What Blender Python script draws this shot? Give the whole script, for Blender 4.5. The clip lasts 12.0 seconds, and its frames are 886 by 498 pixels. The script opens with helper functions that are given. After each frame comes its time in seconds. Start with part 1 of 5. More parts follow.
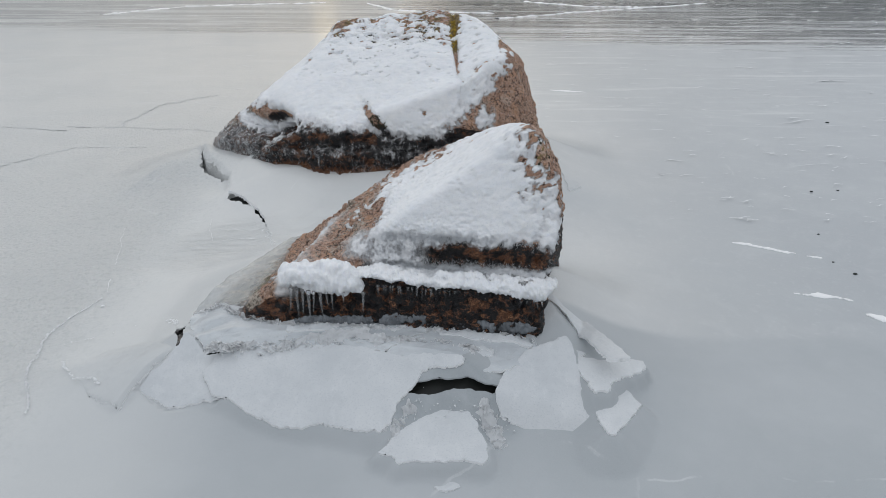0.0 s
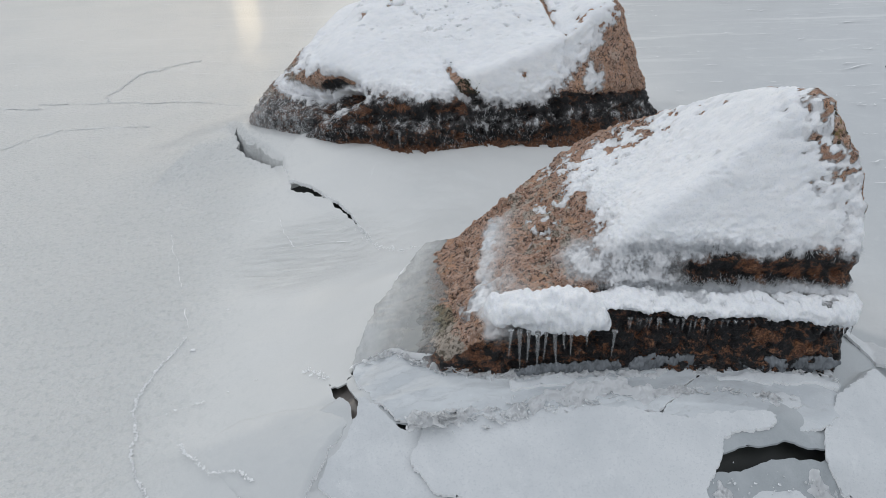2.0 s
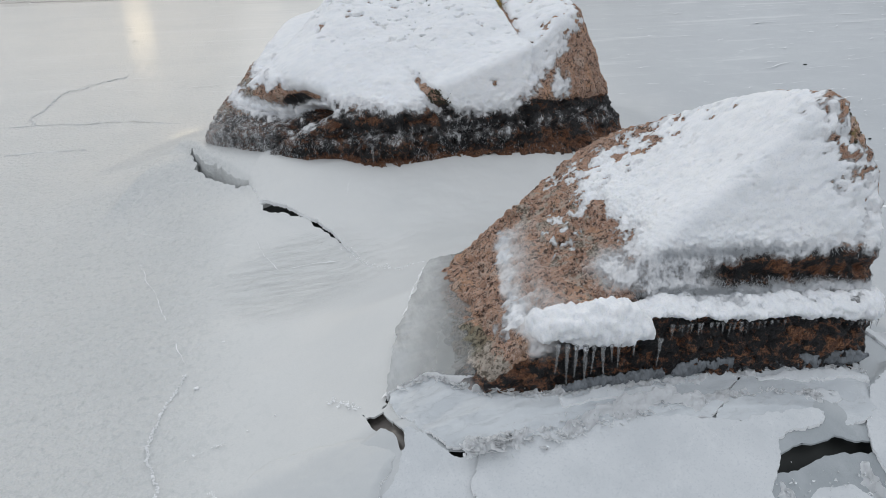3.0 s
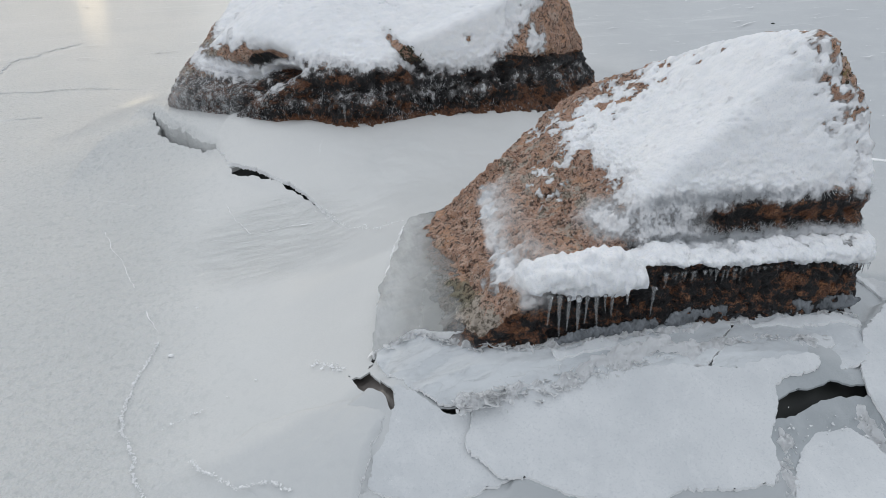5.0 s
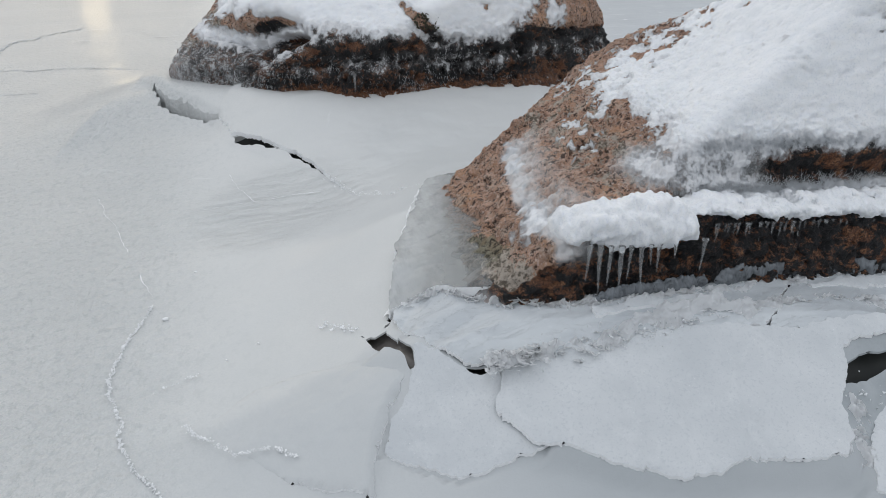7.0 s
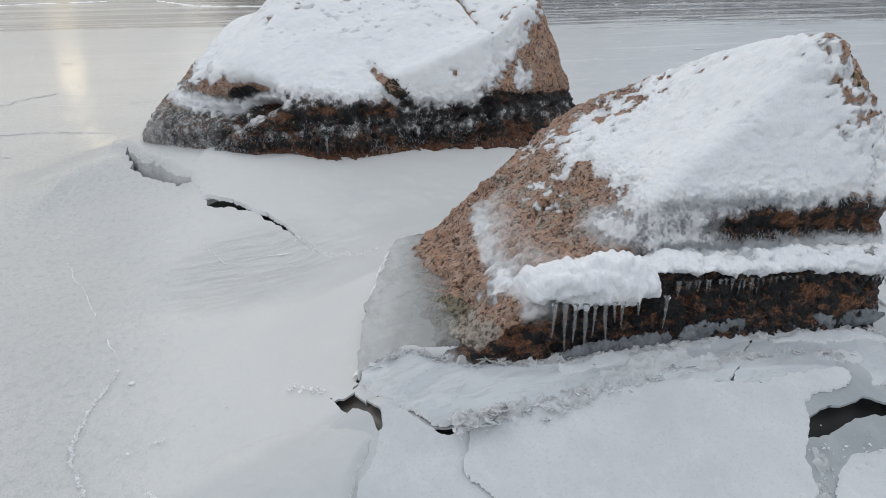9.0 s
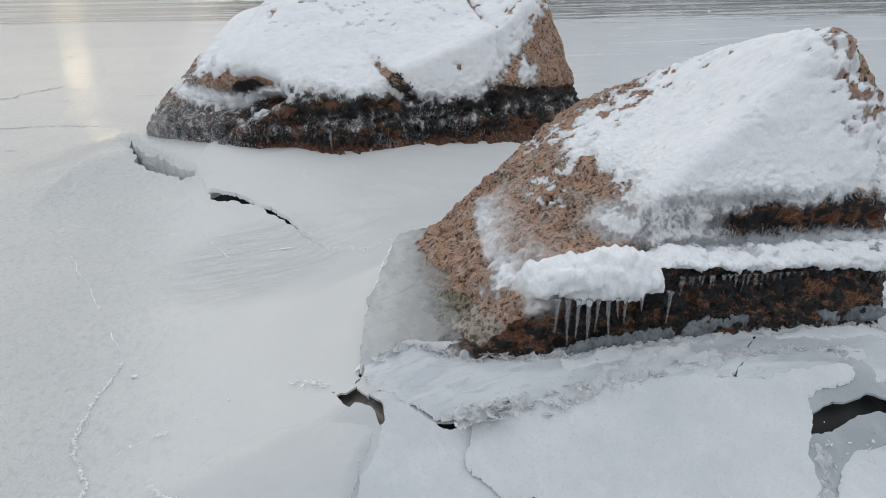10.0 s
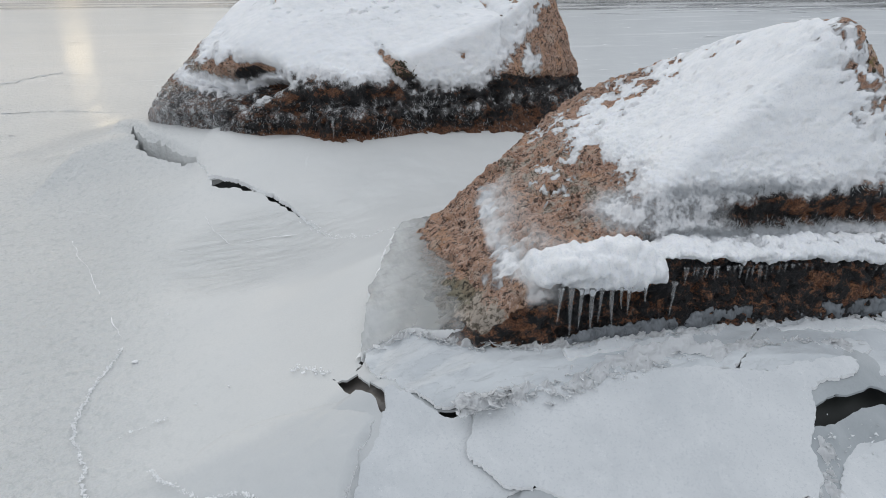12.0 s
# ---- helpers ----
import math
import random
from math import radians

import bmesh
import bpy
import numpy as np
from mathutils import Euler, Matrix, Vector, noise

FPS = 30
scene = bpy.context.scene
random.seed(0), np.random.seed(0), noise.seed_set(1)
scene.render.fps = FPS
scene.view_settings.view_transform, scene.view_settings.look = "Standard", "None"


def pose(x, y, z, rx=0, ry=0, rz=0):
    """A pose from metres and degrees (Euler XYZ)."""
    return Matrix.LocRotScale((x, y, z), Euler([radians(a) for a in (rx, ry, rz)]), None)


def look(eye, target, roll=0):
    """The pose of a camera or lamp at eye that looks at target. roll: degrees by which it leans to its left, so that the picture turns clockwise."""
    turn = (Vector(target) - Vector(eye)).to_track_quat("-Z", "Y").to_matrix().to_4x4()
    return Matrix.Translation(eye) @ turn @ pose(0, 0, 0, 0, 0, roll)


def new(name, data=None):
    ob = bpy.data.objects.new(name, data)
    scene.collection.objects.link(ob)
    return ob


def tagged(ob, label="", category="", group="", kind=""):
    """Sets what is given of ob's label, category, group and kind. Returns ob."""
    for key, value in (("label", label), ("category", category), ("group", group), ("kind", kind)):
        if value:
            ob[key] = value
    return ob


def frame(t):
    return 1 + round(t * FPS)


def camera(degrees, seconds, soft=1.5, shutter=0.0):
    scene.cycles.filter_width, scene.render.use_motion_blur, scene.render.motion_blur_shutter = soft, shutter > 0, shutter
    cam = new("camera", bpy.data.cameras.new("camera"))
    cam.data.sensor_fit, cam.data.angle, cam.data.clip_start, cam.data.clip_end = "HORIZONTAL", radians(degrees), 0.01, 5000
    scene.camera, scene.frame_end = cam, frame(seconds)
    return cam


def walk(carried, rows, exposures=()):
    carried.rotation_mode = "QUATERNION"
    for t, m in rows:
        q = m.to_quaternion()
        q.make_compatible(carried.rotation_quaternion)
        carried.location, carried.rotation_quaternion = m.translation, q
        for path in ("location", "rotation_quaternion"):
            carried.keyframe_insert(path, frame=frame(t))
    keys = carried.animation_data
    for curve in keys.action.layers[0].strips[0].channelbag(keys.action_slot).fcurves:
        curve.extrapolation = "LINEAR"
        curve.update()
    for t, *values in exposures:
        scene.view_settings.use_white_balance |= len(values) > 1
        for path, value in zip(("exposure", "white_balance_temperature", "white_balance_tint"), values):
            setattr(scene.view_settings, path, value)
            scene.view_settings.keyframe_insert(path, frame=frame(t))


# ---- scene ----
cam = camera(61.4, 12.0, soft=0.5)
PATH = [
    (0, (0.016, -0.007, 1.675), (0.004, 1.848, 0.926), 0.2),
    (0.5, (-0.16, 0.374, 1.638), (-0.171, 2.206, 0.835), 0.1),
    (1, (-0.309, 0.634, 1.597), (-0.298, 2.439, 0.736), -1.0),
    (1.5, (-0.628, 0.763, 1.567), (-0.572, 2.566, 0.703), -0.6),
    (2, (-0.961, 0.865, 1.55), (-0.806, 2.666, 0.694), -0.8),
    (2.5, (-1.112, 0.986, 1.567), (-0.857, 2.779, 0.718), -1.0),
    (3, (-1.306, 0.999, 1.557), (-0.922, 2.772, 0.714), -0.9),
    (3.2, (-1.304, 1.024, 1.548), (-0.898, 2.784, 0.689), -1.7),
    (5, (-1.349, 1.066, 1.465), (-0.887, 2.786, 0.556), -1.0),
    (5.5, (-1.375, 1.105, 1.362), (-0.919, 2.839, 0.474), -1.0),
    (6, (-1.372, 1.162, 1.224), (-0.911, 2.885, 0.32), 0.1),
    (6.5, (-1.378, 1.189, 1.215), (-0.915, 2.925, 0.334), -0.6),
    (6.7, (-1.384, 1.196, 1.213), (-0.924, 2.93, 0.329), -0.4),
    (8.5, (-1.378, 1.171, 1.22), (-0.856, 2.944, 0.456), -0.4),
    (9, (-1.368, 1.166, 1.225), (-0.824, 2.946, 0.492), -0.1),
    (9.5, (-1.368, 1.162, 1.226), (-0.819, 2.935, 0.48), 0.1),
    (10, (-1.364, 1.168, 1.223), (-0.832, 2.946, 0.477), 0.0),
    (10.5, (-1.365, 1.172, 1.223), (-0.838, 2.946, 0.466), -0.0),
    (11, (-1.364, 1.173, 1.221), (-0.83, 2.948, 0.47), 0.3),
    (11.5, (-1.365, 1.173, 1.22), (-0.835, 2.949, 0.469), 0.5),
    (12, (-1.367, 1.178, 1.21), (-0.839, 2.948, 0.442), 0.6),
]
walk(cam, [(t, look(eye, target, roll)) for t, eye, target, roll in PATH],
     [(0.0, -0.06), (2.0, 0.01), (6.0, 0.02), (12.0, 0.04)])

# ---- light ----
SUN_AZ, SUN_EL = -9.0, 7.8          # degrees west of the view's forward axis, and above the horizon
world = bpy.data.worlds.new("hazy_sky")
scene.world = world
world.use_nodes = True
wn, wl = world.node_tree.nodes, world.node_tree.links
wn.clear()
w_out = wn.new("ShaderNodeOutputWorld")
w_sky = wn.new("ShaderNodeTexSky")
w_sky.sky_type = "NISHITA"
w_sky.sun_disc = False
w_sky.sun_elevation, w_sky.sun_rotation = radians(SUN_EL), radians(SUN_AZ)
w_sky.dust_density, w_sky.air_density, w_sky.ozone_density = 3.0, 1.0, 1.0
w_clear = wn.new("ShaderNodeBackground")
w_clear.inputs["Strength"].default_value = 0.008
w_haze = wn.new("ShaderNodeBackground")
w_add = wn.new("ShaderNodeAddShader")
w_dir = wn.new("ShaderNodeTexCoord")
w_dot = wn.new("ShaderNodeVectorMath")
w_dot.operation = "DOT_PRODUCT"
w_dot.inputs[1].default_value = (math.sin(radians(SUN_AZ)) * 0.94, math.cos(radians(SUN_AZ)) * 0.94, 0.34)
w_ramp = wn.new("ShaderNodeMapRange")
w_ramp.inputs["From Min"].default_value, w_ramp.inputs["From Max"].default_value = -1.0, 1.0
w_ramp.inputs["To Min"].default_value, w_ramp.inputs["To Max"].default_value = 0.70, 1.03
w_warm = wn.new("ShaderNodeMapRange")
w_warm.inputs["From Min"].default_value, w_warm.inputs["From Max"].default_value = 0.75, 1.0
w_tint = wn.new("ShaderNodeMix")
w_tint.data_type = "RGBA"
w_tint.inputs[6].default_value, w_tint.inputs[7].default_value = (0.885, 0.93, 0.995, 1), (0.955, 0.94, 0.90, 1)
wl.new(w_dot.outputs["Value"], w_warm.inputs["Value"])
wl.new(w_warm.outputs[0], w_tint.inputs[0])
wl.new(w_tint.outputs[2], w_haze.inputs["Color"])
wl.new(w_dir.outputs["Generated"], w_dot.inputs[0])
wl.new(w_dot.outputs["Value"], w_ramp.inputs["Value"])
wl.new(w_ramp.outputs[0], w_haze.inputs["Strength"])
wl.new(w_sky.outputs[0], w_clear.inputs["Color"])
wl.new(w_clear.outputs[0], w_add.inputs[0])
wl.new(w_haze.outputs[0], w_add.inputs[1])
wl.new(w_add.outputs[0], w_out.inputs["Surface"])

sun = new("sun", bpy.data.lights.new("sun", "SUN"))
sun.data.energy, sun.data.angle, sun.data.color = 0.0065, radians(1.8), (1.0, 0.78, 0.45)
sun_to = Vector((math.sin(radians(SUN_AZ)) * math.cos(radians(SUN_EL)), math.cos(radians(SUN_AZ)) * math.cos(radians(SUN_EL)), math.sin(radians(SUN_EL))))
sun.matrix_world = look(sun_to * 50, (0, 0, 0))


# ---- materials ----
class Nodes:
    """A small helper that wires a Principled material."""

    def __init__(self, name):
        self.mat = bpy.data.materials.new(name)
        self.mat.use_nodes = True
        self.n, self.l = self.mat.node_tree.nodes, self.mat.node_tree.links
        self.p = self.n["Principled BSDF"]
        self.pos = self.n.new("ShaderNodeNewGeometry").outputs["Position"]

    def noise(self, scale, detail=4.0, rough=0.55, stretch=(1, 1, 1), shift=(0, 0, 0), distort=0.0):
        m = self.n.new("ShaderNodeMapping")
        m.inputs["Scale"].default_value, m.inputs["Location"].default_value = stretch, shift
        self.l.new(self.pos, m.inputs["Vector"])
        t = self.n.new("ShaderNodeTexNoise")
        t.inputs["Scale"].default_value, t.inputs["Detail"].default_value, t.inputs["Roughness"].default_value = scale, detail, rough
        t.inputs["Distortion"].default_value = distort
        self.l.new(m.outputs[0], t.inputs["Vector"])
        return t.outputs["Fac"]

    def voronoi(self, scale, feature="F1", stretch=(1, 1, 1)):
        m = self.n.new("ShaderNodeMapping")
        m.inputs["Scale"].default_value = stretch
        self.l.new(self.pos, m.inputs["Vector"])
        t = self.n.new("ShaderNodeTexVoronoi")
        t.feature = feature
        t.inputs["Scale"].default_value = scale
        self.l.new(m.outputs[0], t.inputs["Vector"])
        return t.outputs["Distance"]

    def axis(self, which):
        s = self.n.new("ShaderNodeSeparateXYZ")
        self.l.new(self.pos, s.inputs[0])
        return s.outputs[which]

    def math(self, op, a, b=0.0, clamp=False):
        m = self.n.new("ShaderNodeMath")
        m.operation, m.use_clamp = op, clamp
        for i, v in enumerate((a, b)):
            if isinstance(v, (int, float)):
                m.inputs[i].default_value = v
            else:
                self.l.new(v, m.inputs[i])
        return m.outputs[0]

    def step(self, v, lo, hi):
        m = self.n.new("ShaderNodeMapRange")
        m.interpolation_type = "SMOOTHSTEP"
        m.inputs["From Min"].default_value, m.inputs["From Max"].default_value = lo, hi
        self.l.new(v, m.inputs["Value"])
        return m.outputs[0]

    def mix(self, fac, a, b):
        m = self.n.new("ShaderNodeMix")
        m.data_type = "RGBA"
        for sock, v in ((m.inputs[0], fac), (m.inputs[6], a), (m.inputs[7], b)):
            if isinstance(v, (int, float)):
                sock.default_value = v
            elif isinstance(v, tuple):
                sock.default_value = (*v, 1)
            else:
                self.l.new(v, sock)
        return m.outputs[2]

    def mixf(self, fac, a, b):
        return self.math("ADD", self.math("MULTIPLY", fac, b - a), a)

    def bump(self, height, strength=0.3, dist=0.01, under=None):
        b = self.n.new("ShaderNodeBump")
        b.inputs["Strength"].default_value, b.inputs["Distance"].default_value = strength, dist
        self.l.new(height, b.inputs["Height"])
        if under is not None:
            self.l.new(under, b.inputs["Normal"])
        self.l.new(b.outputs[0], self.p.inputs["Normal"])
        return b.outputs[0]

    def put(self, key, v):
        if isinstance(v, (int, float)):
            self.p.inputs[key].default_value = v
        elif isinstance(v, tuple):
            self.p.inputs[key].default_value = (*v, 1)
        else:
            self.l.new(v, self.p.inputs[key])


def ice_sheet_material():
    m = Nodes("cloudy_lake_ice")
    x, y = m.axis(0), m.axis(1)
    blotch = m.noise(0.9, 5, 0.6)
    mid = m.noise(4.0, 6, 0.65, distort=0.5)
    fine = m.noise(170, 3, 0.7)
    frost = m.noise(30, 5, 0.7, (1, 0.7, 1))
    streak = m.noise(1.0, 6, 0.7, (0.30, 2.6, 1), distort=0.4)
    # white cloudy ice, thinner and greyer on the open side and below the broken slabs
    grey = m.step(m.math("ADD", x, m.math("MULTIPLY", blotch, 1.6)), 0.6, 3.2)
    base = m.mix(grey, (0.665, 0.672, 0.665), (0.41, 0.435, 0.46))
    base = m.mix(m.math("MULTIPLY", m.step(blotch, 0.40, 0.66), 0.28), base, (0.52, 0.55, 0.56))
    base = m.mix(m.math("MULTIPLY", m.step(mid, 0.50, 0.70), 0.14), base, (0.70, 0.715, 0.715))
    calm = m.math("MULTIPLY", m.step(x, -1.75, -1.45), m.math("MULTIPLY", m.step(x, 0.3, -0.2), m.step(y, 5.3, 4.9)))
    busy = m.math("SUBTRACT", 1.0, m.math("MULTIPLY", calm, 0.6))
    base = m.mix(m.math("MULTIPLY", m.math("MULTIPLY", m.step(frost, 0.54, 0.70), 0.16), busy), base, (0.78, 0.79, 0.79))
    thin = m.math("MULTIPLY", m.step(m.math("SUBTRACT", m.math("ADD", y, m.math("MULTIPLY", mid, 0.10)), m.math("MULTIPLY", x, 0.10)), 2.99, 2.90), m.step(m.math("ADD", x, m.math("MULTIPLY", blotch, 1.1)), -1.45, -0.75))
    base = m.mix(m.math("MULTIPLY", thin, m.mixf(m.step(x, -1.25, -0.7), 0.40, 0.85)), base, m.mix(m.step(blotch, 0.35, 0.68), (0.39, 0.42, 0.44), (0.475, 0.50, 0.52)))
    # thin wet ice over the open hole
    ring = m.math("ADD", m.math("POWER", m.math("DIVIDE", m.math("SUBTRACT", x, 0.04), 0.30), 2.0), m.math("POWER", m.math("DIVIDE", m.math("SUBTRACT", y, 2.30), 0.17), 2.0))
    wet_dark = m.step(m.math("ADD", ring, mid), 1.5, 0.9)
    base = m.mix(m.math("MULTIPLY", wet_dark, 0.6), base, m.mix(m.step(mid, 0.42, 0.62), (0.33, 0.36, 0.38), (0.44, 0.47, 0.49)))
    # hairline cracks
    hair = m.n.new("ShaderNodeTexVoronoi")
    hair.feature = "DISTANCE_TO_EDGE"
    hair.inputs["Scale"].default_value = 0.4
    warp = m.n.new("ShaderNodeMixRGB")
    warp.inputs[0].default_value = 0.25
    wtex = m.n.new("ShaderNodeTexNoise")
    wtex.inputs["Scale"].default_value, wtex.inputs["Detail"].default_value = 1.7, 6
    m.l.new(m.pos, wtex.inputs["Vector"])
    m.l.new(m.pos, warp.inputs[1])
    m.l.new(wtex.outputs["Color"], warp.inputs[2])
    m.l.new(warp.outputs[0], hair.inputs["Vector"])
    line = m.math("MULTIPLY", m.step(hair.outputs["Distance"], 0.0022, 0.0006), m.step(mid, 0.48, 0.60))
    base = m.mix(m.math("MULTIPLY", line, 0.3), base, (0.80, 0.81, 0.81))
    far_lines = m.math("MULTIPLY", m.step(streak, 0.55, 0.64), m.step(y, 5.0, 10.0))
    base = m.mix(m.math("MULTIPLY", far_lines, 0.45), base, (0.72, 0.73, 0.735))
    # dark clear ice far out
    wob = m.math("ADD", y, m.math("MULTIPLY", m.noise(0.25, 6, 0.7, (1, 3, 1)), 4.0))
    wob = m.math("ADD", wob, m.math("MULTIPLY", x, 0.16))
    wob = m.math("ADD", wob, m.math("MULTIPLY", m.noise(0.7, 7, 0.8, (0.10, 1.6, 1), shift=(3, 0, 0), distort=0.6), 5.0))
    clear = m.math("MULTIPLY", m.step(wob, 19.0, 21.0), m.mixf(m.step(x, 0.5, -2.5), 1.0, 0.40))
    dark = m.mix(m.step(m.noise(0.8, 7, 0.75, (0.12, 1.8, 1), distort=0.8), 0.50, 0.55), (0.10, 0.115, 0.13), (0.62, 0.64, 0.655))
    # dimple shade put into the colour: the bump hardly shows in even light
    dimple_shade = m.math("MULTIPLY", m.step(m.noise(42, 4, 0.6, (1, 0.75, 1), shift=(4, 4, 0)), 0.455, 0.40), m.step(x, -1.2, -1.9))
    base = m.mix(m.math("MULTIPLY", dimple_shade, 0.38), base, (0.49, 0.515, 0.515))
    base = m.mix(m.math("MULTIPLY", m.math("MULTIPLY", m.step(fine, 0.55, 0.42), 0.24), busy), base, (0.46, 0.49, 0.50))
    base = m.mix(clear, base, dark)
    m.put("Base Color", base)
    m.put("Roughness", m.mixf(clear, 0.36, 0.12))
    m.put("Coat Weight", m.mixf(clear, 0.16, 0.3))
    m.put("Coat Roughness", 0.14)
    m.put("IOR", 1.31)
    m.put("Specular IOR Level", 0.36)
    dimple = m.math("MULTIPLY", m.noise(40, 4, 0.6, (1, 0.75, 1), shift=(9, 4, 0)), m.step(x, -1.45, -2.0))
    ring = m.math("ADD", m.math("POWER", m.math("ADD", x, 1.3), 2.0), m.math("POWER", m.math("SUBTRACT", y, 4.05), 2.0))
    fold = m.math("MULTIPLY", m.noise(9, 5, 0.65, (0.7, 2.6, 1), distort=1.2), m.step(ring, 0.22, 0.02))
    h = m.math("MULTIPLY", m.math("ADD", m.math("MULTIPLY", fine, 0.25), m.math("ADD", m.math("MULTIPLY", frost, 0.35), m.math("MULTIPLY", mid, 0.8))), busy)
    h = m.math("ADD", h, m.math("ADD", m.math("MULTIPLY", dimple, 5.5), m.math("MULTIPLY", fold, 4.5)))
    swell = m.math("MULTIPLY", m.noise(2.4, 5, 0.6, (0.35, 2.2, 1)), m.math("MULTIPLY", m.step(y, 6.0, 10.0), m.step(y, 22.0, 15.0)))
    h = m.math("ADD", h, m.math("MULTIPLY", swell, 4.0))
    m.bump(h, 0.6, 0.009)
    return m.mat


def plate_material():
    m = Nodes("broken_white_ice")
    blotch, fine, mid = m.noise(3.5, 5, 0.6), m.noise(140, 4, 0.7), m.noise(16, 6, 0.7, (1, 0.6, 1), distort=0.6)
    base = m.mix(m.step(blotch, 0.35, 0.7), (0.66, 0.68, 0.695), (0.575, 0.60, 0.62))
    base = m.mix(m.math("MULTIPLY", m.step(mid, 0.50, 0.70), 0.30), base, (0.76, 0.775, 0.785))
    # small trapped bubbles and frost grains
    base = m.mix(m.math("MULTIPLY", m.step(m.voronoi(95), 0.16, 0.06), m.math("MULTIPLY", m.step(mid, 0.42, 0.60), 0.55)), base, (0.84, 0.85, 0.86))
    base = m.mix(m.math("MULTIPLY", m.step(fine, 0.53, 0.64), 0.46), base, (0.50, 0.53, 0.56))
    m.put("Base Color", base)
    m.put("Roughness", 0.40)
    m.put("IOR", 1.31)
    m.put("Coat Weight", 0.15)
    m.put("Coat Roughness", 0.22)
    m.bump(m.math("ADD", m.math("MULTIPLY", fine, 0.25), m.math("ADD", m.math("MULTIPLY", mid, 0.7), m.math("MULTIPLY", blotch, 0.6))), 0.5, 0.008)
    return m.mat


def shelf_material():
    m = Nodes("grey_shelf_ice")
    y = m.axis(1)
    blotch, fine = m.noise(5, 6, 0.6, (0.6, 1.4, 1)), m.noise(60, 5, 0.65)
    flake = m.noise(13, 7, 0.72, (0.6, 1.9, 1), shift=(2, 6, 0), distort=0.8)
    base = m.mix(m.step(blotch, 0.38, 0.62), (0.50, 0.53, 0.555), (0.60, 0.63, 0.65))
    # thin white crusts that end in a ragged line, most of them near the stone
    crust = m.step(m.math("ADD", flake, m.math("MULTIPLY", m.step(y, 2.58, 2.70), 0.05)), 0.535, 0.555)
    base = m.mix(m.math("MULTIPLY", crust, 0.16), base, (0.70, 0.72, 0.735))
    base = m.mix(m.math("MULTIPLY", m.math("MULTIPLY", m.step(flake, 0.515, 0.54), m.math("SUBTRACT", 1.0, crust)), 0.22), base, (0.80, 0.815, 0.825))
    base = m.mix(m.math("MULTIPLY", m.step(fine, 0.58, 0.7), 0.25), base, (0.72, 0.745, 0.765))
    m.put("Base Color", base)
    m.put("Roughness", 0.3)
    m.put("IOR", 1.31)
    m.put("Coat Weight", 0.3)
    m.put("Coat Roughness", 0.15)
    m.bump(m.math("ADD", m.math("MULTIPLY", fine, 0.35), m.math("ADD", m.math("MULTIPLY", crust, 0.3), blotch)), 0.5, 0.008)
    return m.mat


def snow_material():
    m = Nodes("wind_packed_snow")
    fine, lump = m.noise(210, 3, 0.7), m.noise(34, 6, 0.62, (0.35, 0.9, 0.8), distort=0.3)
    broad = m.noise(5, 4, 0.55, (0.6, 1, 1))
    base = m.mix(m.step(lump, 0.34, 0.62), (0.815, 0.83, 0.85), (0.885, 0.89, 0.90))
    base = m.mix(m.math("MULTIPLY", m.step(broad, 0.45, 0.68), 0.35), base, (0.77, 0.79, 0.815))
    base = m.mix(m.math("MULTIPLY", m.step(fine, 0.48, 0.36), 0.6), base, (0.67, 0.70, 0.74))
    m.put("Base Color", base)
    m.put("Roughness", 0.75)
    m.put("Subsurface Weight", 0.15)
    m.p.inputs["Subsurface Radius"].default_value = (0.009, 0.010, 0.012)
    m.p.inputs["Subsurface Scale"].default_value = 1.0
    m.bump(m.math("ADD", m.math("MULTIPLY", fine, 0.35), m.math("MULTIPLY", lump, 0.9)), 0.42, 0.007)
    return m.mat


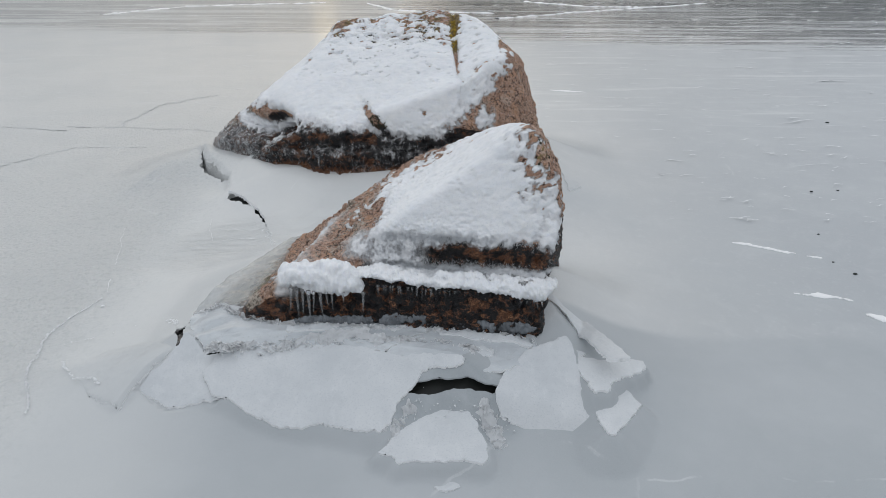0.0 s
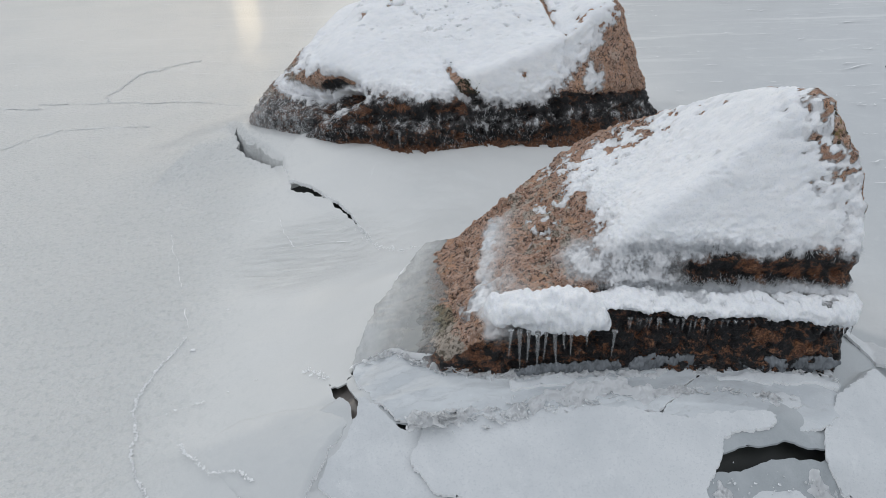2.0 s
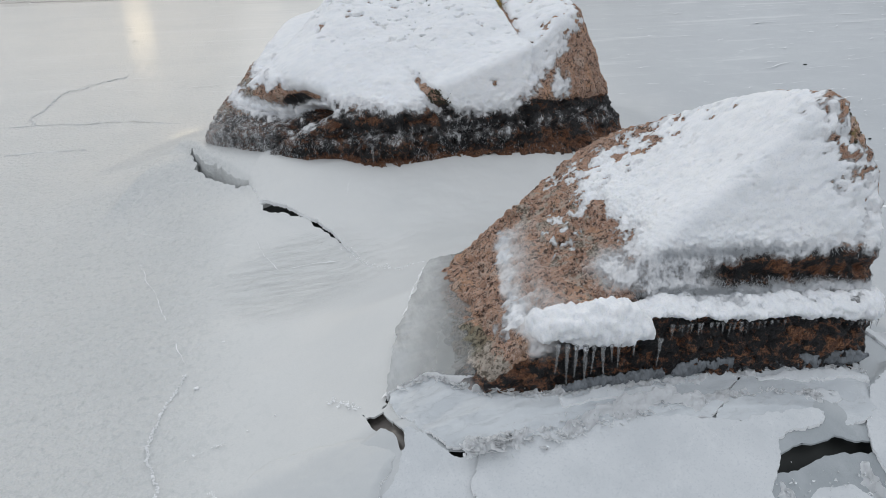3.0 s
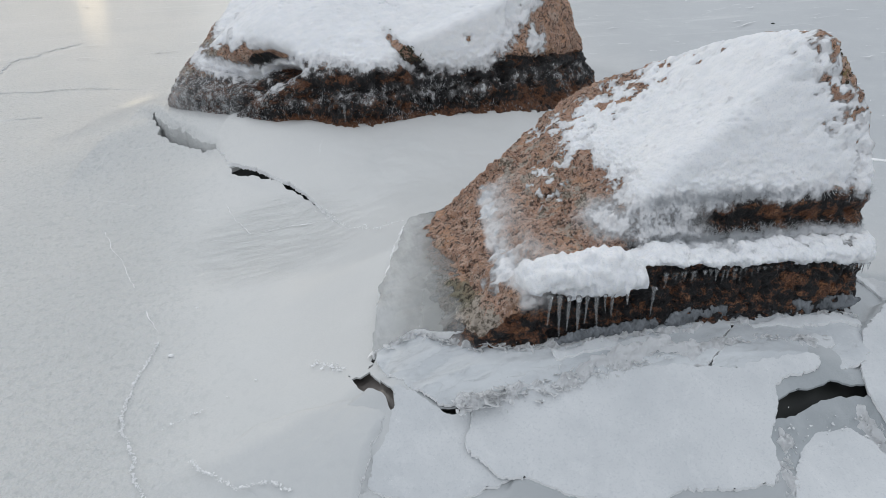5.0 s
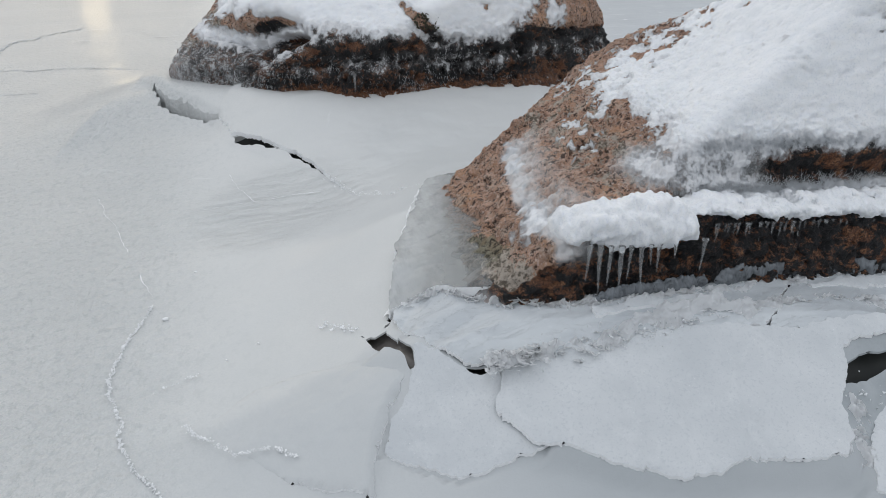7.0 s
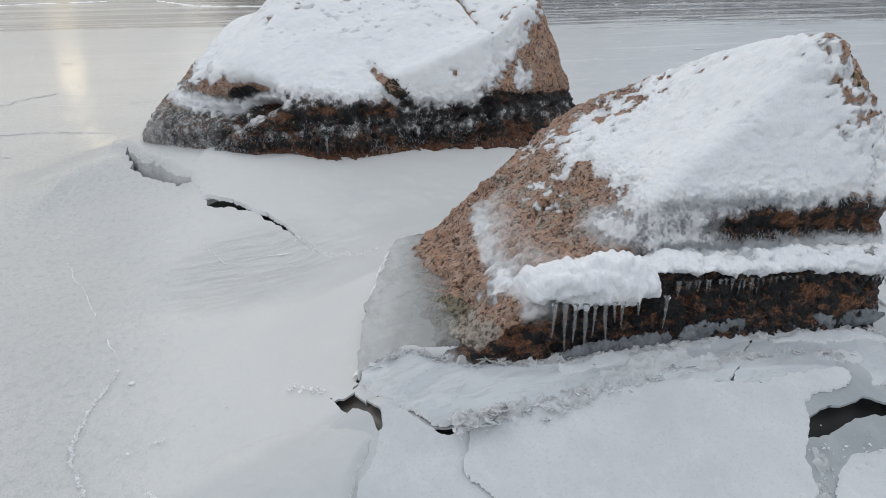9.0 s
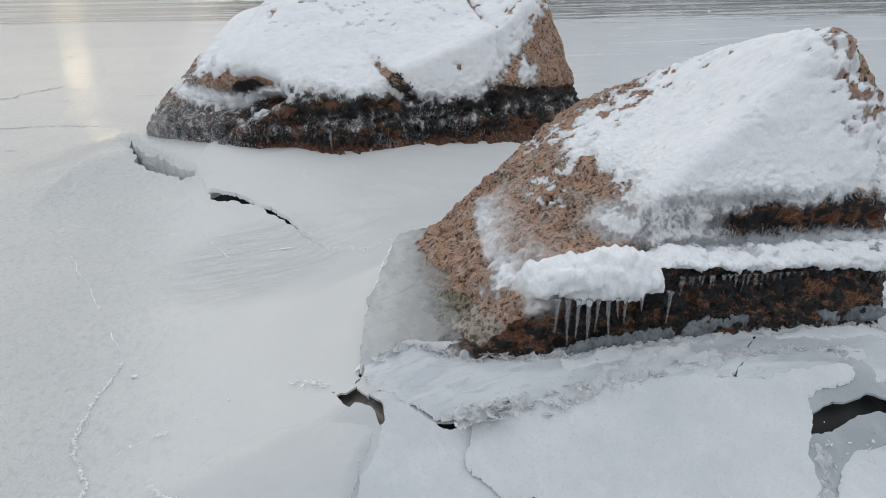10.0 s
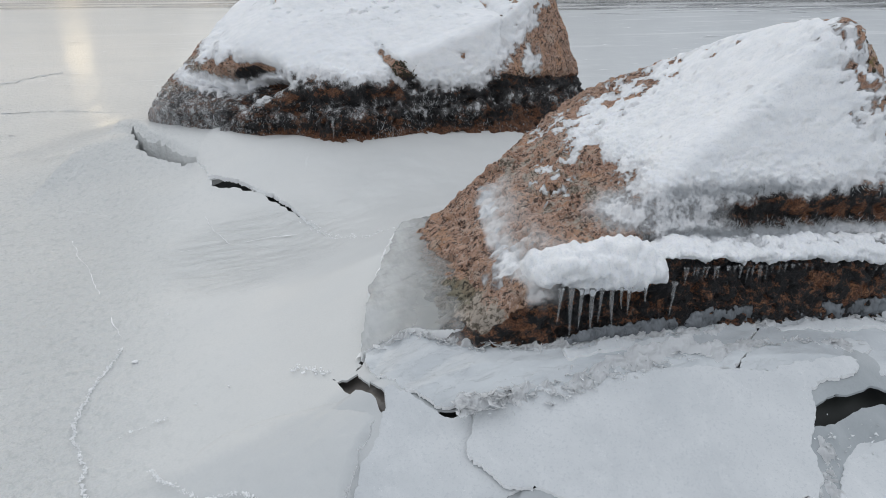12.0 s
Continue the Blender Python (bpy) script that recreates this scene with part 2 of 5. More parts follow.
def granite_material(name, near):
    """Red granite; the attributes on the mesh say where it is black (wet, and the far hollow's painted shade), rusty,
    rimed, grown over or bleached.
    """
    m = Nodes(name)

    def worn(key):
        a = m.n.new("ShaderNodeAttribute")
        a.attribute_name = key
        return a.outputs["Fac"]

    def ragged_mask(key, tex, amount, lo, hi):
        return m.step(m.math("ADD", worn(key), m.math("MULTIPLY", m.math("SUBTRACT", tex, 0.5), amount)), lo, hi)

    grain, patch, big = m.noise(190, 4, 0.8), m.noise(38, 8, 0.8), m.noise(5, 5, 0.6)
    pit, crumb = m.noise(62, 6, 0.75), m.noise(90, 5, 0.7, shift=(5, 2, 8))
    mica = m.voronoi(150)
    base = m.mix(m.step(patch, 0.40, 0.60), (0.44, 0.235, 0.155), (0.74, 0.46, 0.325))
    base = m.mix(m.math("MULTIPLY", m.step(grain, 0.48, 0.62), 0.7), base, (0.72, 0.56, 0.47))
    base = m.mix(m.math("MULTIPLY", m.step(big, 0.48, 0.64), 0.35), base, (0.30, 0.21, 0.16))
    base = m.mix(m.math("MULTIPLY", m.step(m.noise(11, 6, 0.7, shift=(6, 3, 1)), 0.50, 0.62), 0.55), base, (0.78, 0.44, 0.26))
    base = m.mix(m.math("MULTIPLY", m.step(m.noise(9, 7, 0.75, shift=(2, 9, 5)), 0.53, 0.62), 0.55), base, (0.80, 0.66, 0.55))
    base = m.mix(m.math("MULTIPLY", m.step(mica, 0.30, 0.16), m.math("MULTIPLY", m.step(crumb, 0.46, 0.56), 0.75)), base, (0.06, 0.045, 0.04))
    # near-black in the pits: crevice shade put into the stone's colour
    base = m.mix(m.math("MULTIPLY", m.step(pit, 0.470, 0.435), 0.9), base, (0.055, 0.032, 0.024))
    base = m.mix(m.math("MULTIPLY", m.step(crumb, 0.56, 0.62), 0.75), base, (0.82, 0.65, 0.55))
    # lichen
    lich = ragged_mask("lichen", m.noise(14, 7, 0.78, shift=(3, 1, 0)), 2.2, 0.52, 0.66)
    base = m.mix(lich, base, m.mix(m.step(patch, 0.42, 0.58), (0.14, 0.10, 0.055), (0.38, 0.28, 0.11)))
    # bleached, olive-stained stone
    pale = ragged_mask("pale", m.noise(20, 7, 0.75, shift=(1, 8, 3)), 2.0, 0.45, 0.62)
    base = m.mix(m.math("MULTIPLY", pale, 0.85), base, m.mix(m.step(pit, 0.42, 0.56), (0.19, 0.165, 0.125), (0.66, 0.60, 0.52)))
    olive = ragged_mask("olive", m.noise(26, 7, 0.75, shift=(7, 0, 2)), 2.0, 0.45, 0.65)
    base = m.mix(m.math("MULTIPLY", olive, 0.8), base, m.mix(m.step(pit, 0.42, 0.56), (0.045, 0.045, 0.028), (0.33, 0.30, 0.20)))
    # black wet stone of the waterline, with rusty patches; also the far hollow's painted shade
    wet_dark = ragged_mask("wet_dark", m.math("ADD", m.math("MULTIPLY", m.noise(16, 7, 0.72), 0.65), m.math("MULTIPLY", pit, 0.35)), 1.6, 0.44, 0.56)
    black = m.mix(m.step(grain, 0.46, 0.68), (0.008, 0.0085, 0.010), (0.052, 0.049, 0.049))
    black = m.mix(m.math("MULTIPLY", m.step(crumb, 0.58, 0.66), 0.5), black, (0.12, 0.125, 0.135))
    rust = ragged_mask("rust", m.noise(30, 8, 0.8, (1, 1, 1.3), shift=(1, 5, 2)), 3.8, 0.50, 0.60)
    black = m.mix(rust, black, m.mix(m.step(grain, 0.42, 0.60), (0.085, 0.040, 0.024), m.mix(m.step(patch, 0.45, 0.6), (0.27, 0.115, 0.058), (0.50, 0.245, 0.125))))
    base = m.mix(wet_dark, base, black)
    # a smooth thin sheet of white ice that the stone shows through
    sheet = m.math("MULTIPLY", worn("glaze"), m.mixf(m.step(m.noise(24, 5, 0.65, (1, 0.5, 0.7), shift=(4, 4, 1)), 0.32, 0.62), 0.62, 1.0))
    base = m.mix(m.step(sheet, 0.05, 1.0), base, (0.80, 0.785, 0.78))
    # rime: a veil near the snow that breaks into hanging streaks
    brush = m.noise(30, 7, 0.75, (1.0, 1.0, 0.45), shift=(2, 2, 9))
    dots = m.noise(120, 3, 0.7, (1, 1, 0.6))
    thin_rime = ragged_mask("frost", brush, 0.9, 0.12, 0.85)
    base = m.mix(m.math("MULTIPLY", thin_rime, 0.66), base, (0.76, 0.735, 0.725))
    veil = ragged_mask("frost", m.math("ADD", m.math("MULTIPLY", brush, 0.6), m.math("MULTIPLY", dots, 0.4)), 2.6 if near else 3.6, 0.22 if near else 0.36, 0.78 if near else 0.66)
    base = m.mix(m.math("MULTIPLY", veil, 0.90), base, m.mix(m.step(brush, 0.38, 0.62), (0.72, 0.745, 0.775), (0.89, 0.895, 0.905)))
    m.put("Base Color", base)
    m.put("Roughness", m.mixf(m.math("MAXIMUM", wet_dark, sheet), 0.82, 0.40))
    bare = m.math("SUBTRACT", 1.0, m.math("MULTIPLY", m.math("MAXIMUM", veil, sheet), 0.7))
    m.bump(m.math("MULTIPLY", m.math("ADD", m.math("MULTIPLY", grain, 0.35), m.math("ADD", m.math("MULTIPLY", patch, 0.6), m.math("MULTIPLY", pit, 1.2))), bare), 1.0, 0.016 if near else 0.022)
    return m.mat


def clear_ice_material(name, colour, rough, milk_amount, relief, clear_end=False):
    """Glassy ice: refracting, with milky veins."""
    m = Nodes(name)
    milk = m.noise(14, 5, 0.65, (1, 0.35, 0.5))
    cloud = m.mixf(m.step(milk, 0.35, 0.7), 0.6, 1.0)
    if clear_end:
        # clear where it lies on the stone, milky towards the sheet
        edge = m.math("ADD", m.math("SUBTRACT", m.axis(0), m.math("MULTIPLY", m.axis(1), 0.33)), m.math("MULTIPLY", m.math("SUBTRACT", milk, 0.5), 0.12))
        cloud = m.math("MULTIPLY", cloud, m.mixf(m.step(edge, -1.80, -2.02), 0.25, 1.0))
    m.put("Base Color", colour)
    m.put("Roughness", rough)
    m.put("IOR", 1.31)
    m.put("Transmission Weight", m.math("SUBTRACT", 1.0, m.math("MULTIPLY", cloud, milk_amount)))
    m.bump(m.noise(30, 4, 0.6), relief, 0.006)
    return m.mat


def thin_ice_material(name, colour, rough, through_share):
    """White paper-thin ice that lets the light of the far side through."""
    m = Nodes(name)
    m.put("Base Color", m.mix(m.noise(45, 4, 0.6), colour, tuple(0.85 * c for c in colour)))
    m.put("Roughness", rough)
    m.put("IOR", 1.31)
    far = m.n.new("ShaderNodeBsdfTranslucent")
    far.inputs["Color"].default_value = (*colour, 1)
    both = m.n.new("ShaderNodeMixShader")
    both.inputs[0].default_value = through_share
    m.l.new(m.p.outputs[0], both.inputs[1])
    m.l.new(far.outputs[0], both.inputs[2])
    m.l.new(both.outputs[0], m.n["Material Output"].inputs["Surface"])
    m.bump(m.noise(30, 4, 0.6), 0.3, 0.006)
    return m.mat


def plain_material(name, a, b, scale, rough):
    m = Nodes(name)
    m.put("Base Color", m.mix(m.noise(scale, 5, 0.65), a, b))
    m.put("Roughness", rough)
    return m.mat


M_ICE, M_PLATE, M_SNOW = ice_sheet_material(), plate_material(), snow_material()
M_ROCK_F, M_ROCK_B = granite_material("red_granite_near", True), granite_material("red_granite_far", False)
M_GLASS = clear_ice_material("clear_icicle_ice", (0.96, 0.975, 0.985), 0.03, 0.14, 0.6)
M_GLAZE = clear_ice_material("milky_glaze_ice", (0.60, 0.615, 0.615), 0.14, 0.86, 0.3, True)
M_SHELF = shelf_material()
M_CRUST = clear_ice_material("grey_rime_crust", (0.30, 0.325, 0.35), 0.2, 0.72, 1.0)
M_SHARD = clear_ice_material("white_crushed_ice", (0.90, 0.92, 0.93), 0.15, 0.92, 0.2)
M_FRILL = thin_ice_material("clear_frilled_ice", (0.93, 0.94, 0.95), 0.07, 0.45)
M_RIME = thin_ice_material("white_rime", (0.82, 0.84, 0.86), 0.3, 0.4)
M_LEAF = thin_ice_material("curled_leaf_ice", (0.96, 0.965, 0.97), 0.08, 0.6)
M_SEAM = plain_material("white_seam_ice", (0.84, 0.85, 0.86), (0.92, 0.925, 0.93), 60, 0.5)
M_GREY = plain_material("grey_seam_ice", (0.42, 0.435, 0.44), (0.74, 0.75, 0.75), 14, 0.5)
M_TUFT = plain_material("olive_black_lichen", (0.02, 0.02, 0.017), (0.10, 0.085, 0.05), 40, 0.9)
M_YELLOW = plain_material("yellow_lichen", (0.30, 0.19, 0.03), (0.50, 0.36, 0.06), 40, 0.9)
M_DRIFT = plain_material("thin_blown_snow", (0.58, 0.60, 0.61), (0.86, 0.87, 0.88), 3, 0.6)
M_CRACK_FLOOR = plain_material("brown_crack_floor", (0.11, 0.10, 0.092), (0.29, 0.265, 0.245), 26, 0.25)
M_DEEP = plain_material("dark_water", (0.018, 0.021, 0.020), (0.040, 0.043, 0.040), 14, 0.6)
M_WOOD = plain_material("far_spruce_wood", (0.02, 0.028, 0.025), (0.07, 0.075, 0.07), 0.3, 0.9)


# ---- shape helpers ----
def part(name, verts, faces, material, parent=None, base=None, smooth=True, label=""):
    """One mesh object; base: the origin that it gets, as a place in the world."""
    me = bpy.data.meshes.new(name)
    v = np.asarray(verts, dtype=float)
    if base is not None:
        v = v - np.asarray(base)
    me.from_pydata(v.tolist(), [], faces.tolist() if isinstance(faces, np.ndarray) else faces)
    me.materials.append(material)
    me.polygons.foreach_set("use_smooth", [smooth] * len(me.polygons))
    me.update()
    ob = new(name, me)
    if base is not None:
        ob.location = base
    if parent is not None:
        ob.parent = parent
        ob.location = Vector(ob.location) - parent.location
    if label:
        ob["label"] = label
    return ob


def nz(pts, scale, octaves=4, seed=0.0):
    """Fractal noise, about -1 to 1, at every point."""
    return np.array([noise.fractal(Vector((p[0] * scale + seed, p[1] * scale - seed, p[2] * scale + 2 * seed)), 1.0, 2.0, octaves) for p in pts])


def sstep(v, lo, hi):
    t = np.clip((v - lo) / (hi - lo), 0, 1)
    return t * t * (3 - 2 * t)


def poly_dist(px, py, poly):
    """Signed distance to a closed polygon, negative inside."""
    poly = np.asarray(poly, float)
    d = np.full(px.shape, 1e18)
    inside = np.zeros(px.shape, bool)
    for (ax, ay), (bx, by) in zip(poly, np.roll(poly, -1, axis=0)):
        ex, ey = bx - ax, by - ay
        s = np.clip(((px - ax) * ex + (py - ay) * ey) / (ex * ex + ey * ey + 1e-12), 0, 1)
        d = np.minimum(d, (px - ax - s * ex) ** 2 + (py - ay - s * ey) ** 2)
        if ay != by:
            inside ^= ((ay > py) != (by > py)) & (px < (bx - ax) * (py - ay) / (by - ay) + ax)
    d = np.sqrt(d)
    return np.where(inside, -d, d)


def line_dist(px, py, line):
    d = np.full(px.shape, 1e18)
    for (ax, ay), (bx, by) in zip(line[:-1], line[1:]):
        ex, ey = bx - ax, by - ay
        s = np.clip(((px - ax) * ex + (py - ay) * ey) / (ex * ex + ey * ey + 1e-12), 0, 1)
        d = np.minimum(d, (px - ax - s * ex) ** 2 + (py - ay - s * ey) ** 2)
    return np.sqrt(d)


def ragged(poly, rng, amp=0.12, rounds=4, closed=True):
    """Breaks the straight sides of an outline into irregular chips."""
    pts = [np.array(p, float) for p in poly]
    for k in range(rounds):
        out = []
        n = len(pts)
        for i in range(n if closed else n - 1):
            a, b = pts[i], pts[(i + 1) % n]
            out.append(a)
            d = b - a
            length = np.linalg.norm(d)
            if length > 0.012:
                out.append((a + b) / 2 + np.array((-d[1], d[0])) * rng.uniform(-amp, amp) * (1 + 0.5 * k) + d * rng.uniform(-0.15, 0.15))
        if not closed:
            out.append(pts[-1])
        pts = out
    return np.array(pts)


# ---- outlines of the broken slabs, which the heaved ice carries ----
def tilt(a, b, c):
    return lambda x, y: a + b * x + c * y


rng = np.random.default_rng(5)
BIG = (ragged([(-0.924, 2.470), (-0.885, 2.410), (-0.865, 2.375), (-0.790, 2.350), (-0.755, 2.321), (-0.685, 2.278), (-0.595, 2.230), (-0.500, 2.212), (-0.438, 2.226), (-0.365, 2.207), (-0.283, 2.187), (-0.215, 2.176), (-0.183, 2.205), (-0.152, 2.290), (-0.092, 2.355), (-0.072, 2.396), (0.078, 2.410), (0.088, 2.428), (0.0, 2.455), (-0.2, 2.475), (-0.40, 2.53), (-0.62, 2.545), (-0.75, 2.55), (-0.875, 2.552), (-0.895, 2.515)], rng, 0.06, 3), lambda x, y: np.minimum(-0.916 + 0.109 * x + 0.479 * y, -0.832 + 0.199 * x + 0.474 * y + sstep(x, -0.80, -0.70)))
WEST = (ragged([(-1.183, 2.470), (-1.150, 2.440), (-1.076, 2.400), (-1.030, 2.369), (-0.940, 2.367), (-0.826, 2.374), (-0.79, 2.40), (-0.80, 2.50), (-0.86, 2.535), (-0.898, 2.566), (-0.964, 2.600), (-0.993, 2.636), (-1.045, 2.690), (-1.075, 2.684), (-1.078, 2.62)], rng, 0.05, 3), tilt(-0.850, 0.199, 0.474))
WIDE = (ragged([(-1.62, 2.72), (-1.42, 2.52), (-1.22, 2.37), (-1.195, 2.475), (-1.09, 2.64), (-1.095, 2.71), (-1.15, 2.76), (-1.45, 2.84)], rng, 0.05, 4), lambda x, y: np.maximum(np.minimum(np.maximum(-0.124 + 0.323 * x + 0.249 * y, 0.012) * sstep(np.hypot(x + 1.15, y - 2.5), 0.75, 0.0), -0.866 + 0.199 * x + 0.474 * y + 0.35 * np.maximum(0, -1.12 - x)), 0.004) + 0.006)
POINTED = (ragged([(-0.220, 2.087), (-0.169, 2.075), (-0.148, 2.038), (-0.002, 2.052), (0.074, 2.060), (0.140, 2.041), (0.156, 2.066), (0.157, 2.130), (0.098, 2.325), (0.078, 2.368), (-0.006, 2.354), (-0.086, 2.250)], rng, 0.05, 3), tilt(-0.24, 0.0, 0.155))
ROUND = (ragged([(0.194, 2.345), (0.227, 2.418), (0.320, 2.525), (0.425, 2.580), (0.485, 2.616), (0.500, 2.596), (0.513, 2.523), (0.521, 2.463), (0.553, 2.385), (0.574, 2.309), (0.610, 2.237), (0.564, 2.223), (0.421, 2.220), (0.301, 2.242), (0.210, 2.273)], rng, 0.04, 3), lambda x, y: -0.830 - 0.110 * x + 0.435 * y - 0.06 * sstep(y + 0.1 * x, 2.36, 2.22))
SMALL_A = (ragged([(0.505, 2.620), (0.574, 2.612), (0.545, 2.575), (0.680, 2.593), (0.813, 2.650), (0.811, 2.583), (0.702, 2.487), (0.640, 2.42), (0.605, 2.345), (0.556, 2.330), (0.515, 2.47)], rng, 0.09, 3), tilt(0.30, -0.22, 0.0))
SMALL_B = (ragged([(0.566, 2.383), (0.711, 2.459), (0.749, 2.363), (0.689, 2.287), (0.605, 2.160), (0.576, 2.164), (0.562, 2.265)], rng, 0.07, 3), tilt(0.185, -0.12, 0.0))
CARRIED = ((BIG, 0.55), (WEST, 0.55), (POINTED, 1.2), (ROUND, 1.6), (SMALL_A, 1.6), (SMALL_B, 0.7), (WIDE, 0.4))


# ---- the two footprints and the ice that is heaved up round them ----
FOOT_F = [(-0.92, 2.78), (-0.70, 2.70), (0.30, 2.66), (0.46, 2.80), (0.50, 3.30), (0.15, 3.68), (-0.55, 3.70), (-0.88, 3.40)]
FOOT_B = [(-1.84, 5.52), (-1.44, 5.22), (-1.15, 4.95), (0.10, 4.95), (0.62, 5.22), (0.75, 6.00), (0.10, 6.60), (-1.20, 6.50)]


SCARP = [(-2.0, 5.95), (-1.785, 5.37), (-1.63, 5.19), (-1.53, 5.03), (-1.46, 4.73), (-1.25, 4.47), (-1.10, 4.15), (-0.96, 3.84), (-0.80, 3.70)]


FOLD = [(-2.33, 4.95), (-2.205, 5.236), (-2.045, 5.544), (-1.95, 5.75), (-1.90, 6.0)]


def ice_height(x, y):
    df, db = np.maximum(poly_dist(x, y, FOOT_F), 0), np.maximum(poly_dist(x, y, FOOT_B), 0)
    a = 0.245 * np.exp(-(df / 0.36) ** 1.5)
    b = 0.25 * np.exp(-(db / 0.46) ** 1.5)
    h = (a ** 3 + b ** 3) ** (1 / 3) + 0.085 * np.exp(-(((x + 0.6) / 0.62) ** 2 + ((y - 4.25) / 0.5) ** 2))
    near = (x > -1.5) & (x < 1.1) & (y > 1.75) & (y < 2.75)
    if near.any():
        hn, xn, yn = h[near], x[near], y[near]
        for (outline, top), fall in CARRIED:
            hn = np.maximum(hn, top(xn, yn) - 0.010 - fall * np.maximum(poly_dist(xn, yn, outline) - 0.004, 0))
        for outline, top in (BIG, WEST):
            hn = np.where(poly_dist(xn, yn, outline) < 0.012, np.minimum(hn, top(xn, yn) - 0.010), hn)
        h = h.copy()
        h[near] = hn
    # a low fold runs out from the corner of the larger boulder
    dr = line_dist(x, y, FOLD)
    open_side = x < np.interp(y, [q[1] for q in FOLD], [q[0] for q in FOLD])
    h = h + 0.055 * sstep(y, 4.9, 5.35) * (1 - sstep(y, 5.85, 6.05)) * np.exp(-dr / np.where(open_side, 0.018, 0.22))
    # the sheet has sunk on the open side of the long crack
    d = line_dist(x, y, SCARP)
    side = x < np.interp(y, [p[1] for p in SCARP[::-1]], [p[0] for p in SCARP[::-1]])
    deep = (0.055 * sstep(y, 4.75, 5.1) + 0.012) * np.exp(-(d / 0.35) ** 2) * sstep(y, 3.7, 3.9) * (1 - sstep(y, 5.55, 5.8))
    return h - deep * np.where(side, 0.5 + 0.5 * sstep(d, 0, 0.03), 0.5 - 0.5 * sstep(d, 0, 0.03))


def grid_lines(lo, hi, step, far, grow=1.18):
    """Even lines from lo to hi, then wider and wider ones out to far."""
    mid = list(np.arange(lo, hi + step / 2, step))
    up, s = [mid[-1]], step
    while up[-1] < far:
        s *= grow
        up.append(up[-1] + s)
    down, s = [mid[0]], step
    while down[-1] > -far:
        s *= grow
        down.append(down[-1] - s)
    return np.array(down[:0:-1] + mid + up[1:])


def snapped_grid(xs, ys, dist, step):
    """A grid whose cells lie where dist < 0, with the rim drawn onto dist = 0."""
    gx, gy = np.meshgrid(xs, ys, indexing="ij")
    d = dist(gx, gy)
    e = 1e-4
    dx, dy = (dist(gx + e, gy) - d) / e, (dist(gx, gy + e) - d) / e
    near = np.abs(d) < 0.71 * step
    gx, gy = np.where(near, gx - d * dx, gx), np.where(near, gy - d * dy, gy)
    d = np.where(near, 0.0, d)
    i, j = np.meshgrid(np.arange(len(xs) - 1), np.arange(len(ys) - 1), indexing="ij")
    cmax = np.maximum.reduce([d[:-1, :-1], d[1:, :-1], d[:-1, 1:], d[1:, 1:]])
    csum = d[:-1, :-1] + d[1:, :-1] + d[:-1, 1:] + d[1:, 1:]
    keep = (cmax <= 1e-9) & (csum < -1e-9)
    w = len(ys)
    a = (i * w + j)[keep]
    quads = np.stack([a, a + w, a + w + 1, a + 1], axis=1)
    used = np.unique(quads)
    remap = np.zeros(gx.size, int)
    remap[used] = np.arange(len(used))
    return gx.ravel()[used], gy.ravel()[used], remap[quads]


def rim_edges(quads):
    """The directed edges that only one face has."""
    e = np.concatenate([quads[:, [k, (k + 1) % 4]] for k in range(4)])
    key = {}
    for a, b in e.tolist():
        if (b, a) in key:
            del key[(b, a)]
        else:
            key[(a, b)] = 1
    return list(key)


def slab(name, outline, top, thick, step=0.0065, material=None, label="", category="ice slab", group="", bumps=0.0035, drop=0.0015, cuts=(), kind="", chip=0.004, parent=None):
    """A broken piece of ice with ragged rim, uneven top and a flat underside."""
    def dist(a, b):
        d = np.max([poly_dist(a, b, outline)] + [-poly_dist(a, b, c) for c in cuts], axis=0)
        rim = np.abs(d) < 2 * step
        d[rim] += chip * nz(np.stack([a[rim], b[rim], 0 * a[rim]], axis=1), 42, 4, 3.0)
        return d

    lo, hi = outline.min(axis=0) - step, outline.max(axis=0) + step
    x, y, quads = snapped_grid(np.arange(lo[0], hi[0] + step, step), np.arange(lo[1], hi[1] + step, step), dist, step)
    d = -dist(x, y)
    z = top(x, y)
    pts = np.stack([x, y, z], axis=1)
    z = z + bumps * nz(pts, 9, 5) + 0.4 * bumps * nz(pts, 42, 3) - drop * np.exp(-d / 0.003)
    n = len(x)
    rim = rim_edges(quads)
    ids = sorted({i for e in rim for i in e})
    up, lowr = {a: 2 * n + k for k, a in enumerate(ids)}, {a: 2 * n + len(ids) + k for k, a in enumerate(ids)}
    t3, b3 = np.stack([x, y, z], axis=1), np.stack([x, y, z - thick], axis=1)
    v = np.concatenate([t3, b3, t3[ids], b3[ids]])
    faces = quads.tolist() + (quads[:, ::-1] + n).tolist() + [(up[b], up[a], lowr[a], lowr[b]) for a, b in rim]
    base = (float(x.mean()), float(y.mean()), float((z - thick).min()))
    ob = part(name, v, faces, material or M_PLATE, parent=parent, base=base)
    ob.data.materials.append(M_SEAM)
    idx = np.zeros(len(ob.data.polygons), dtype=np.int32)
    idx[2 * len(quads):] = 1
    ob.data.polygons.foreach_set("material_index", idx)
    return tagged(ob, label, category, group, kind)


def sphere_dirs(n):
    bm = bmesh.new()
    bmesh.ops.create_icosphere(bm, subdivisions=n, radius=1)
    bm.verts.ensure_lookup_table()
    d = np.array([v.co[:] for v in bm.verts])
    f = np.array([[v.index for v in q.verts] for q in bm.faces])
    bm.free()
    return d / np.linalg.norm(d, axis=1)[:, None], f


DIRS, TRIS = sphere_dirs(8)


